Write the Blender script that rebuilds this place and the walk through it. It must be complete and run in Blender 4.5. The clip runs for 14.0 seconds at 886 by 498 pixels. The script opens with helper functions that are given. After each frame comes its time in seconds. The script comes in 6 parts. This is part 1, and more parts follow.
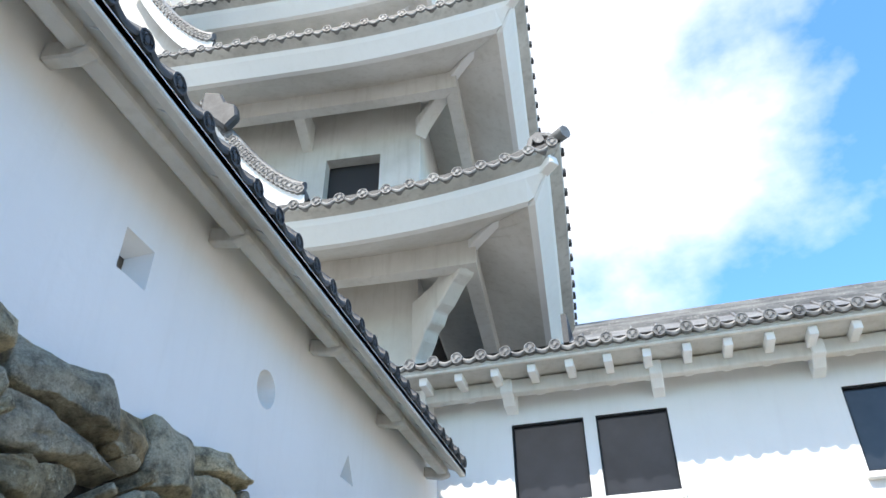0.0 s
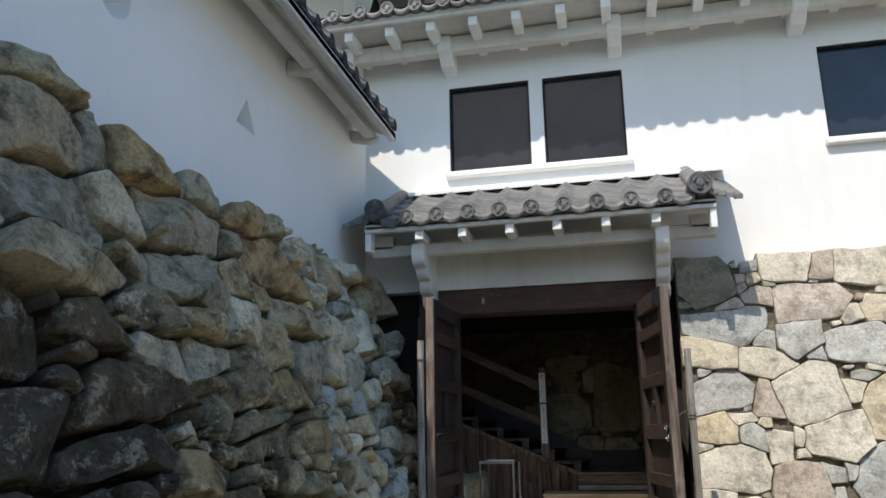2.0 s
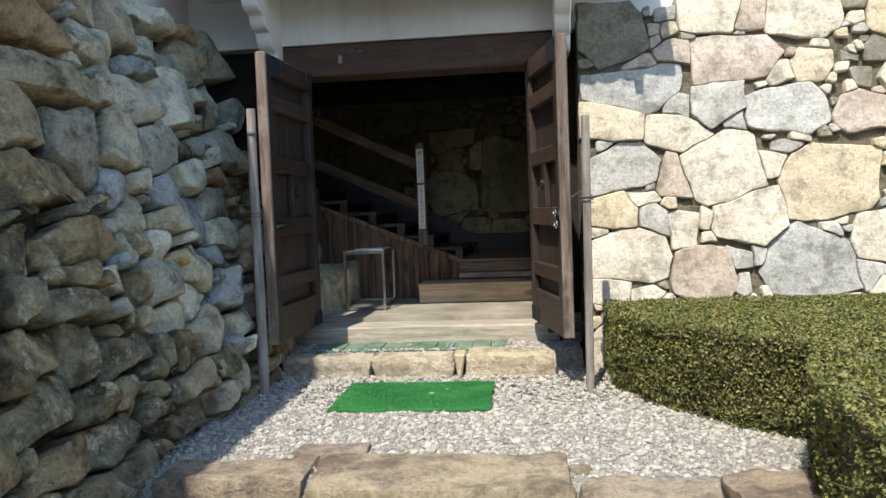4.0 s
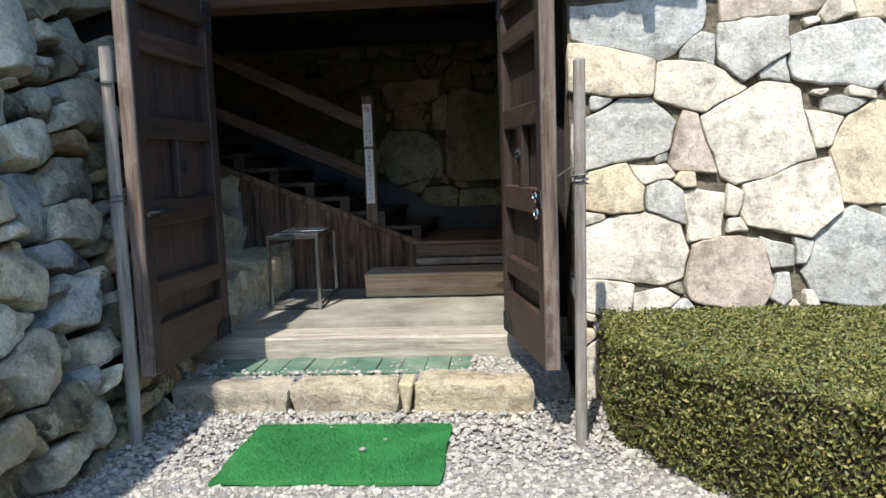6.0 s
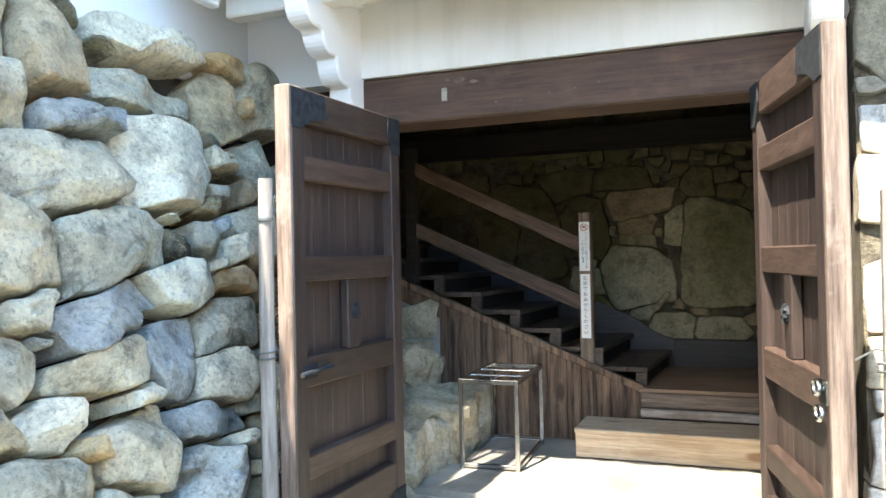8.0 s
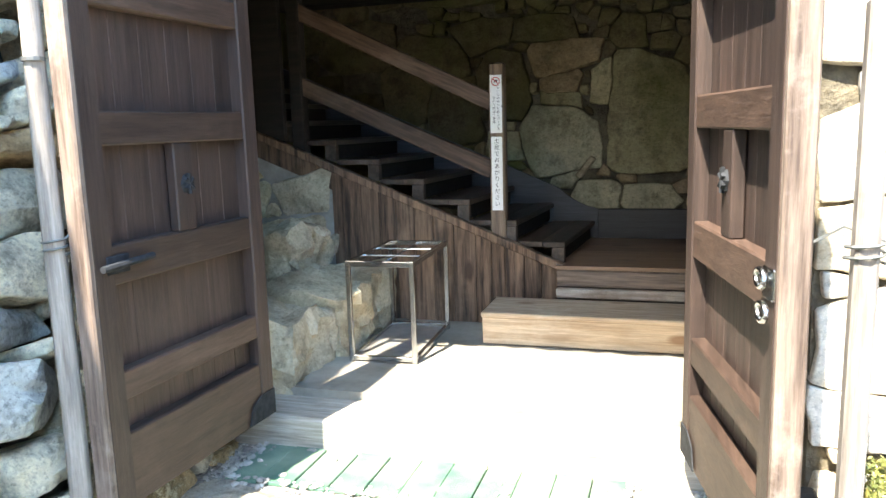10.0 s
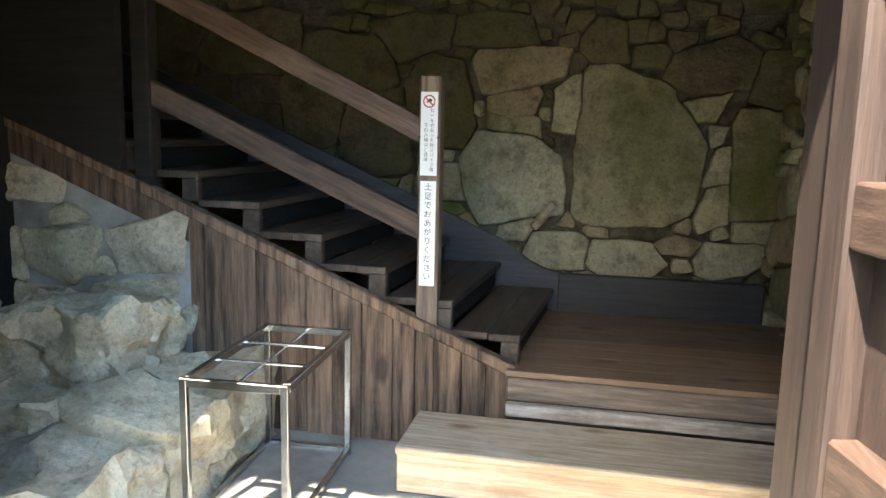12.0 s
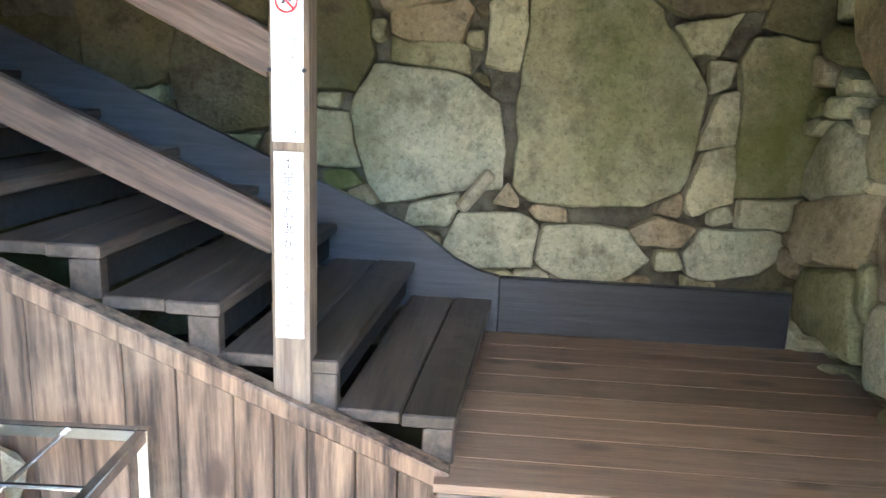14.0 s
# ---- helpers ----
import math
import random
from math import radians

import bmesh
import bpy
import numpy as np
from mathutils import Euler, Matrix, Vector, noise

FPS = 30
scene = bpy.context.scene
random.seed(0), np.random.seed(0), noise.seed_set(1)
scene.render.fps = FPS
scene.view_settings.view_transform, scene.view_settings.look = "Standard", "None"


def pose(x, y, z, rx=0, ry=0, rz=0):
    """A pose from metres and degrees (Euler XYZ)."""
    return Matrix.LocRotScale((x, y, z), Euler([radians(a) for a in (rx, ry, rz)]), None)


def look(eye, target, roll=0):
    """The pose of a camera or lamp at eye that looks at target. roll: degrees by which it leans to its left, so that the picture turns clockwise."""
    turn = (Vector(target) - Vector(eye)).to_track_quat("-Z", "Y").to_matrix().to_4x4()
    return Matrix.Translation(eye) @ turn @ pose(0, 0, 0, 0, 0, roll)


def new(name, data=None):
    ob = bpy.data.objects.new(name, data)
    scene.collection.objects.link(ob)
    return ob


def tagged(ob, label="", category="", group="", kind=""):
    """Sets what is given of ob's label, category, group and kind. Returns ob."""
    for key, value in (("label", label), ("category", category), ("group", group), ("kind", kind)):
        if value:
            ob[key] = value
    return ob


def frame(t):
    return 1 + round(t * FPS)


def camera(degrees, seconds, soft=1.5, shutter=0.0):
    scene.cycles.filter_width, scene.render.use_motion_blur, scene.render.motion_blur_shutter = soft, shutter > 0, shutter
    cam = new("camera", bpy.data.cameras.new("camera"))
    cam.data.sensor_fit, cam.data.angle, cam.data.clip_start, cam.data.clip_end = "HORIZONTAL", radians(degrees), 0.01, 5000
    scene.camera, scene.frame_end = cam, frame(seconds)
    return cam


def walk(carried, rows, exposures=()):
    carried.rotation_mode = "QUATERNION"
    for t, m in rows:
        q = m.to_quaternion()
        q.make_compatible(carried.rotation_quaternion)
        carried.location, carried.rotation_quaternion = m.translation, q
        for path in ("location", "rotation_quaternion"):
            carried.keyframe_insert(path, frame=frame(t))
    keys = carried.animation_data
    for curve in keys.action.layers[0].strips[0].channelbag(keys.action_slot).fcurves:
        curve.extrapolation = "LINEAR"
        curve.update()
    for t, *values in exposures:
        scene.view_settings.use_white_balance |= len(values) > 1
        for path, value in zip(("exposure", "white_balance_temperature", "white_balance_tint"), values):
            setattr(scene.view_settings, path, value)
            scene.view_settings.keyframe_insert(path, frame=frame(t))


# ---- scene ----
cam = camera(60.3, 14.0, 1.5, 0.1)
PATH = [
    (0, (0.697, -0.167, 1.198), (0.257, 1.403, 2.356), -0.6),
    (0.5, (0.654, -0.046, 1.208), (0.299, 1.46, 2.476), -1.7),
    (1, (0.683, 0.27, 1.21), (0.312, 1.901, 2.307), -1.6),
    (1.4, (0.768, 0.522, 1.175), (0.318, 2.275, 2.026), -2.0),
    (1.5, (0.769, 0.583, 1.167), (0.32, 2.361, 1.966), -2.3),
    (1.6, (0.77, 0.681, 1.164), (0.333, 2.506, 1.855), -2.2),
    (2, (0.713, 1.055, 1.129), (0.283, 2.949, 1.604), -0.9),
    (2.5, (0.642, 1.422, 1.217), (0.361, 3.398, 1.341), -3.0),
    (3, (0.753, 1.792, 1.183), (0.573, 3.783, 1.143), -2.6),
    (3.2, (0.768, 1.932, 1.175), (0.585, 3.923, 1.13), -2.6),
    (5.3, (0.973, 3.506, 1.307), (0.716, 5.477, 1.089), -1.5),
    (5.5, (0.967, 3.649, 1.306), (0.755, 5.63, 1.133), -0.4),
    (6, (0.898, 4.014, 1.349), (0.738, 5.995, 1.121), -2.0),
    (6.5, (0.897, 4.312, 1.344), (0.565, 6.271, 1.118), -3.4),
    (6.7, (0.884, 4.476, 1.373), (0.408, 6.409, 1.18), -3.7),
    (7, (0.954, 4.693, 1.5), (0.298, 6.576, 1.341), -2.5),
    (7.5, (0.933, 4.826, 1.586), (0.139, 6.66, 1.518), -2.5),
    (8, (0.842, 4.976, 1.614), (0.108, 6.837, 1.635), -1.2),
    (8.5, (0.84, 5.085, 1.595), (0.252, 6.995, 1.524), -0.7),
    (8.7, (0.868, 5.152, 1.58), (0.278, 7.061, 1.478), -1.0),
    (10.8, (0.794, 6.322, 1.557), (0.214, 8.196, 1.169), -1.7),
    (11, (0.752, 6.489, 1.576), (0.158, 8.361, 1.201), -1.2),
    (11.5, (0.652, 6.872, 1.672), (0.205, 8.774, 1.246), 0.5),
    (12, (0.522, 7.214, 1.701), (0.118, 9.147, 1.384), 1.3),
    (12.5, (0.385, 7.521, 1.706), (0.02, 9.46, 1.378), 0.1),
    (13, (0.371, 7.934, 1.683), (0.084, 9.887, 1.359), 0.9),
    (13.5, (0.333, 8.225, 1.694), (0.015, 10.174, 1.377), 0.3),
    (14, (0.279, 8.637, 1.671), (0.143, 10.578, 1.211), 2.2),
]
EXPOSURES = [(0, 0.82, 6600, 10), (0.5, 0.42, 6500, 10), (1, 0.16, 6400, 10), (1.5, 0.16, 6600, 10), (2, 0.06, 6950, 10), (3, 0.36, 7200, 10), (5.5, 0.68, 6650, 10), (6.5, 0.88, 6600, 10), (7.0, 1.38, 6850, 10), (7.5, 1.95, 7100, 10), (8.5, 2.88, 7300, 10), (11, 2.8, 7300, 10), (11.5, 3.02, 7300, 10), (12.5, 3.88, 7300, 10), (13, 4.22, 7050, 10), (13.5, 4.45, 6850, 10), (14, 4.95, 6600, 10)]
walk(cam, [(t, look(eye, target, roll)) for t, eye, target, roll in PATH], EXPOSURES)

# ---- world and sun ----
SUN_WAY = Vector((0.21, 0.89, -1.335)).normalized()
world = bpy.data.worlds.new("sky")
scene.world = world
world.use_nodes = True
wn, wl = world.node_tree.nodes, world.node_tree.links
wbg = wn["Background"]
sky = wn.new("ShaderNodeTexSky")
sky.sky_type, sky.sun_disc = "NISHITA", False
sky.sun_elevation = math.asin(-SUN_WAY.z)
sky.sun_rotation = math.atan2(-SUN_WAY.x, -SUN_WAY.y)
sky.air_density, sky.dust_density, sky.ozone_density = 1.3, 0.3, 3.0
tc = wn.new("ShaderNodeTexCoord")
cl = wn.new("ShaderNodeTexNoise")
cl.inputs["Scale"].default_value, cl.inputs["Detail"].default_value, cl.inputs["Roughness"].default_value = 2.3, 7, 0.55
mp = wn.new("ShaderNodeMapping")
mp.inputs["Location"].default_value = (1.7, 0.6, 0.9)
mp.inputs["Scale"].default_value = (1.0, 1.0, 1.5)
wl.new(tc.outputs["Generated"], mp.inputs["Vector"])
wl.new(mp.outputs["Vector"], cl.inputs["Vector"])
cr = wn.new("ShaderNodeValToRGB")
cr.color_ramp.elements[0].position, cr.color_ramp.elements[1].position = 0.43, 0.65
east = wn.new("ShaderNodeSeparateXYZ")
wl.new(tc.outputs["Generated"], east.inputs["Vector"])
drift = wn.new("ShaderNodeMapRange")
for key, v in (("From Min", -0.05), ("From Max", 0.32), ("To Min", 0.11), ("To Max", -0.10)):
    drift.inputs[key].default_value = v
wl.new(east.outputs["X"], drift.inputs["Value"])
both = wn.new("ShaderNodeMath")
wl.new(cl.outputs["Fac"], both.inputs[0])
wl.new(drift.outputs["Result"], both.inputs[1])
wl.new(both.outputs["Value"], cr.inputs["Fac"])
cm = wn.new("ShaderNodeMixRGB")
cm.inputs["Color2"].default_value = (5.9, 6.1, 6.4, 1)
wl.new(cr.outputs["Color"], cm.inputs["Fac"])
tint = wn.new("ShaderNodeMixRGB")
tint.blend_type = "MULTIPLY"
tint.inputs["Fac"].default_value = 1.0
tint.inputs["Color2"].default_value = (0.76, 1.22, 1.52, 1)
wl.new(sky.outputs["Color"], tint.inputs["Color1"])
wl.new(tint.outputs["Color"], cm.inputs["Color1"])
wl.new(cm.outputs["Color"], wbg.inputs["Color"])
wbg.inputs["Strength"].default_value = 0.15
sun = new("sun", bpy.data.lights.new("sun", "SUN"))
sun.data.energy, sun.data.angle, sun.data.color = 4.2, radians(0.6), (1.0, 0.95, 0.87)
sun.matrix_world = look((0, 0, 30), Vector((0, 0, 30)) + SUN_WAY)


# ---- materials ----
class Mat:
    """A node material with short ways to add textures."""

    def __init__(self, name, rough=0.8, metal=0.0):
        self.m = bpy.data.materials.new(name)
        self.m.use_nodes = True
        self.n, self.l = self.m.node_tree.nodes, self.m.node_tree.links
        self.b = self.n["Principled BSDF"]
        self.b.inputs["Roughness"].default_value = rough
        self.b.inputs["Metallic"].default_value = metal
        self.co = self.n.new("ShaderNodeTexCoord").outputs["Object"]
        self.geo = None

    def world_co(self):
        if not self.geo:
            self.geo = self.n.new("ShaderNodeNewGeometry").outputs["Position"]
        return self.geo

    def noise(self, scale, detail=5, rough=0.55, stretch=None, where=None):
        t = self.n.new("ShaderNodeTexNoise")
        t.inputs["Scale"].default_value, t.inputs["Detail"].default_value, t.inputs["Roughness"].default_value = scale, detail, rough
        src = where or self.world_co()
        if stretch:
            mp = self.n.new("ShaderNodeMapping")
            mp.inputs["Scale"].default_value = stretch
            self.l.new(src, mp.inputs["Vector"])
            src = mp.outputs["Vector"]
        self.l.new(src, t.inputs["Vector"])
        return t.outputs["Fac"]

    def ramp(self, fac, *stops):
        r = self.n.new("ShaderNodeValToRGB")
        e = r.color_ramp.elements
        while len(e) < len(stops):
            e.new(0.5)
        for k, (p, c) in zip(e, stops):
            k.position = p
            k.color = (c, c, c, 1) if isinstance(c, (int, float)) else (*c, 1)
        self.l.new(fac, r.inputs["Fac"])
        return r.outputs["Color"]

    def mix(self, fac, a, b, mode="MIX"):
        x = self.n.new("ShaderNodeMixRGB")
        x.blend_type = mode
        for key, v in (("Fac", fac), ("Color1", a), ("Color2", b)):
            if isinstance(v, (int, float)):
                x.inputs[key].default_value = v if key == "Fac" else (v, v, v, 1)
            elif isinstance(v, tuple):
                x.inputs[key].default_value = (*v, 1)
            else:
                self.l.new(v, x.inputs[key])
        return x.outputs["Color"]

    def rand(self):
        return self.n.new("ShaderNodeObjectInfo").outputs["Random"]

    def island(self):
        return self.n.new("ShaderNodeNewGeometry").outputs["Random Per Island"]

    def colour(self, c):
        if isinstance(c, tuple):
            self.b.inputs["Base Color"].default_value = (*c, 1)
        else:
            self.l.new(c, self.b.inputs["Base Color"])
        return self

    def roughness(self, c):
        self.l.new(c, self.b.inputs["Roughness"])
        return self

    def bump(self, fac, strength=0.4, dist=0.02):
        b = self.n.new("ShaderNodeBump")
        b.inputs["Strength"].default_value, b.inputs["Distance"].default_value = strength, dist
        self.l.new(fac, b.inputs["Height"])
        old = self.b.inputs["Normal"].links
        if old:
            self.l.new(old[0].from_socket, b.inputs["Normal"])
        self.l.new(b.outputs["Normal"], self.b.inputs["Normal"])
        return self


def plaster(name, base, dirt, amount=0.5):
    m = Mat(name, 0.85)
    big = m.ramp(m.noise(0.9, 6, 0.6), (0.4, 0.0), (0.75, 1.0))
    streak = m.ramp(m.noise(3.0, 5, 0.6, (3.0, 3.0, 0.25)), (0.5, 0.0), (0.8, 1.0))
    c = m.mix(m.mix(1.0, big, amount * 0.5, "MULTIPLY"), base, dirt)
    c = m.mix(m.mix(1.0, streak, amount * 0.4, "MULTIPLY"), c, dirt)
    m.colour(c)
    m.bump(m.noise(14, 5), 0.12, 0.02).bump(m.noise(120, 3), 0.08, 0.004)
    return m.m


def rock(name, palette, lichen=0.0, lichen_colour=(0.62, 0.63, 0.6), stain=0.5, stain_colour=(0.03, 0.028, 0.025), moss=0.0, vein_dark=0.45, relief=1.0):
    m = Mat(name, 0.9)
    n = len(palette)
    base = m.ramp(m.rand(), *[((k + 0.02) / n, c) for k, c in enumerate(palette)])
    base.node.color_ramp.interpolation = "CONSTANT"
    other = m.ramp(m.noise(2.3, 5, 0.6), *[(0.3 + 0.4 * k / n, c) for k, c in enumerate(palette)])
    c = m.mix(m.ramp(m.noise(4.1, 6, 0.6), (0.45, 0.0), (0.68, 0.65)), base, other)
    vein = m.noise(7, 9, 0.7)
    c = m.mix(m.ramp(vein, (0.36, 0.85), (0.51, 0.0)), c, m.mix(1.0, c, vein_dark, "MULTIPLY"))
    c = m.mix(m.ramp(m.noise(34, 7, 0.75), (0.45, 0.0), (0.74, 0.6)), c, m.mix(1.0, c, 1.7, "MULTIPLY"))
    c = m.mix(m.ramp(m.noise(55, 5, 0.7), (0.32, 0.75), (0.48, 0.0)), c, m.mix(1.0, c, 0.4, "MULTIPLY"))
    if stain:
        c = m.mix(m.ramp(m.noise(2.6, 8, 0.7), (0.48, 0.0), (0.64, stain)), c, stain_colour)
    if moss:
        c = m.mix(m.ramp(m.noise(1.5, 5, 0.6, (1, 1, 0.6)), (0.42, 0.0), (0.66, moss)), c, (0.10, 0.115, 0.02))
    if lichen:
        spots = m.ramp(m.noise(6.5, 10, 0.82), (0.545, 0.0), (0.6, lichen))
        c = m.mix(spots, c, lichen_colour)
    m.colour(c)
    warp = m.n.new("ShaderNodeVectorMath")
    warp.operation = "ADD"
    nz = m.n.new("ShaderNodeTexNoise")
    nz.inputs["Scale"].default_value = 3.0
    sc = m.n.new("ShaderNodeVectorMath")
    sc.operation = "SCALE"
    sc.inputs["Scale"].default_value = 0.35
    m.l.new(m.world_co(), nz.inputs["Vector"])
    m.l.new(nz.outputs["Color"], sc.inputs[0])
    m.l.new(m.world_co(), warp.inputs[0])
    m.l.new(sc.outputs["Vector"], warp.inputs[1])
    vo = m.n.new("ShaderNodeTexVoronoi")
    vo.inputs["Scale"].default_value = 7.0
    m.l.new(warp.outputs["Vector"], vo.inputs["Vector"])
    m.bump(vo.outputs["Color"], 0.35 * relief, 0.04)
    m.bump(m.noise(4, 9, 0.68), 0.85 * relief, 0.08).bump(m.noise(26, 7, 0.72), 0.7 * relief, 0.02)
    return m.m


def wood(name, dark, light, axis, rough=0.75, wear=0.4, worn=(0.35, 0.27, 0.2), vary=True, knots=None, tilt=0.0):
    m = Mat(name, rough)
    s = [14.0, 14.0, 14.0]
    s[axis] = 0.9
    grain = m.noise(2.2, 7, 0.65, tuple(s))
    fine = m.noise(9.0, 5, 0.7, tuple(s))
    if tilt:
        for o in (grain, fine):
            mp = o.node.inputs["Vector"].links[0].from_node
            mp.vector_type = "TEXTURE"
            mp.inputs["Scale"].default_value = [1 / q for q in s]
            mp.inputs["Rotation"].default_value = (0, tilt, 0)
    c = m.ramp(grain, (0.36, dark), (0.62, light))
    c = m.mix(m.ramp(fine, (0.42, 0.42), (0.6, 0.0)), c, m.mix(1.0, c, 0.45, "MULTIPLY"))
    if vary:
        c = m.mix(1.0, c, m.ramp(m.rand(), (0.0, 0.62), (1.0, 1.25)), "MULTIPLY")
    c = m.mix(m.ramp(m.noise(2.4, 7, 0.7), (0.52, 0.0), (0.72, wear)), c, worn)
    if knots:
        v = m.n.new("ShaderNodeTexVoronoi")
        v.inputs["Scale"].default_value = 5.0
        mp = m.n.new("ShaderNodeMapping")
        ks = [1.0, 1.0, 1.0]
        ks[axis] = 0.42
        mp.inputs["Scale"].default_value = ks
        m.l.new(m.world_co(), mp.inputs["Vector"])
        m.l.new(mp.outputs["Vector"], v.inputs["Vector"])
        c = m.mix(m.ramp(v.outputs["Distance"], (0.10, 0.85), (0.18, 0.0)), c, knots)
    m.colour(c)
    m.bump(grain, 0.3, 0.01).bump(fine, 0.35, 0.004)
    return m.m


WHITE = plaster("white_plaster", (0.84, 0.84, 0.83), (0.58, 0.57, 0.53), 0.3)
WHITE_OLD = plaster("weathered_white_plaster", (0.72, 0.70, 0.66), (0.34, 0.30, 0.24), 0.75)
# Greyer plaster with brown blotches for the parts under the eaves.
EAVE_PAINT = plaster("greyish_eave_plaster", (0.60, 0.59, 0.56), (0.25, 0.22, 0.17), 0.9)

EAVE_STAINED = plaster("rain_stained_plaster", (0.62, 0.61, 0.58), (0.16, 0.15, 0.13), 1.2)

_m = Mat("grey_roof_tile", 0.55)
_c = _m.mix(_m.ramp(_m.noise(2.5, 6, 0.6), (0.35, 0.0), (0.7, 1.0)), (0.09, 0.09, 0.094), (0.22, 0.22, 0.215))
_c = _m.mix(1.0, _c, _m.ramp(_m.rand(), (0.0, 0.75), (1.0, 1.2)), "MULTIPLY")
_c = _m.mix(_m.ramp(_m.noise(16, 6, 0.7), (0.55, 0.0), (0.7, 0.5)), _c, (0.42, 0.41, 0.39))
_m.colour(_c).bump(_m.noise(30, 5), 0.3, 0.008)
TILE = _m.m
# Darker copy of the roof tile: shade of silhouetted edges put into its colour.
_m = Mat("shaded_roof_tile", 0.6)
_m.colour(_m.ramp(_m.noise(5, 6, 0.6), (0.3, (0.02, 0.021, 0.024)), (0.7, (0.07, 0.07, 0.072)))).bump(_m.noise(30, 5), 0.3, 0.008)
TILE_SHADED = _m.m

ROCK_GREY = rock("weathered_grey_rock", [(0.644, 0.6, 0.45), (0.759, 0.689, 0.509), (0.575, 0.555, 0.43), (0.69, 0.611, 0.43)], 0.45, (0.76, 0.714, 0.535), 0.4, (0.15, 0.125, 0.0769), vein_dark=0.3, relief=1.3)
ROCK_WHITISH = rock("whitish_rock", [(0.784, 0.726, 0.55), (0.721, 0.696, 0.541), (0.82, 0.747, 0.559)], 0.5, (0.84, 0.802, 0.615), 0.3, (0.24, 0.203, 0.13))
ROCK_RUST = rock("rusty_brown_rock", [(0.575, 0.397, 0.213), (0.529, 0.419, 0.255), (0.644, 0.465, 0.244), (0.483, 0.397, 0.266)], 0.3, (0.6, 0.561, 0.414), 0.45, (0.11, 0.0837, 0.0484))
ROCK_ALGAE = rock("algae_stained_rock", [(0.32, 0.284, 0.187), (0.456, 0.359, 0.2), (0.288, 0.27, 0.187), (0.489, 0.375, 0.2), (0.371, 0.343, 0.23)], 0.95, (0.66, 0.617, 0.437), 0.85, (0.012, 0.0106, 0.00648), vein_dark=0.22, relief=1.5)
# Algae rock darkened further for far low stones, dimness put into its colour.
ROCK_DIM_ALGAE = rock("dim_algae_black_rock", [(0.085, 0.0788, 0.0572), (0.12, 0.0985, 0.0616), (0.075, 0.0719, 0.0546), (0.14, 0.108, 0.0616)], 0.8, (0.42, 0.404, 0.317), 0.85, (0.008, 0.00739, 0.00528), vein_dark=0.22, relief=1.5)
ROCK_SLATE = rock("blue_grey_rock", [(0.456, 0.485, 0.455), (0.528, 0.556, 0.51), (0.408, 0.426, 0.399)], 0.35, (0.68, 0.68, 0.572), 0.35, (0.12, 0.113, 0.088), vein_dark=0.3, relief=1.2)
# Far copies of the grey and rusty rocks, with dimness in their colour.
ROCK_DIM_GREY = rock("dim_grey_brown_rock", [(0.501, 0.454, 0.326), (0.607, 0.529, 0.353), (0.44, 0.411, 0.313), (0.546, 0.454, 0.287)], 0.35, (0.58, 0.552, 0.422), 0.6, (0.05, 0.0443, 0.029), vein_dark=0.22, relief=1.4)
ROCK_DIM_RUST = rock("dim_rusty_rock", [(0.515, 0.359, 0.184), (0.458, 0.359, 0.209), (0.543, 0.401, 0.209)], 0.25, (0.52, 0.473, 0.334), 0.55, (0.06, 0.0473, 0.0282), vein_dark=0.22, relief=1.3)
LEFT_ROCKS = [ROCK_GREY, ROCK_WHITISH, ROCK_RUST, ROCK_ALGAE, ROCK_SLATE, ROCK_DIM_GREY, ROCK_DIM_RUST, ROCK_DIM_ALGAE]
ROCK_CREAM = rock("cream_cut_rock", [(0.62, 0.57, 0.47), (0.66, 0.61, 0.52), (0.60, 0.56, 0.48)], 0.25, (0.74, 0.71, 0.63), 0.25, (0.30, 0.25, 0.18), relief=0.5)
ROCK_BLUISH = rock("bluish_cut_rock", [(0.42, 0.44, 0.43), (0.50, 0.51, 0.49), (0.46, 0.46, 0.43)], 0.4, (0.70, 0.69, 0.64), 0.25, (0.2, 0.18, 0.15), relief=0.55)
ROCK_YELLOW = rock("yellowish_cut_rock", [(0.60, 0.51, 0.36), (0.58, 0.51, 0.38), (0.62, 0.55, 0.43)], 0.2, (0.72, 0.68, 0.57), 0.3, (0.34, 0.24, 0.13), relief=0.5)
ROCK_PINK = rock("pinkish_cut_rock", [(0.50, 0.43, 0.37), (0.48, 0.41, 0.34), (0.55, 0.48, 0.42)], 0.25, (0.66, 0.62, 0.55), 0.35, (0.24, 0.17, 0.12), relief=0.5)
ROCK_OLIVE = rock("olive_grey_rock", [(0.26, 0.25, 0.19), (0.30, 0.29, 0.24), (0.24, 0.23, 0.19)], 0.2, (0.55, 0.53, 0.45), 0.4, (0.12, 0.10, 0.07), relief=0.6)
RIGHT_ROCKS = [ROCK_CREAM, ROCK_BLUISH, ROCK_YELLOW, ROCK_PINK, ROCK_OLIVE]
ROCK_MOSSY = rock("mossy_inner_rock", [(0.40, 0.35, 0.20), (0.44, 0.40, 0.25), (0.37, 0.34, 0.21), (0.42, 0.36, 0.21)], 0.15, (0.48, 0.45, 0.35), 0.35, (0.10, 0.075, 0.045), 0.9, relief=0.55)
ROCK_INNER = rock("pale_inner_rock", [(0.54, 0.49, 0.32), (0.50, 0.47, 0.33), (0.57, 0.50, 0.33)], 0.25, (0.60, 0.57, 0.44), 0.35, (0.17, 0.135, 0.085), 0.45, relief=0.6)
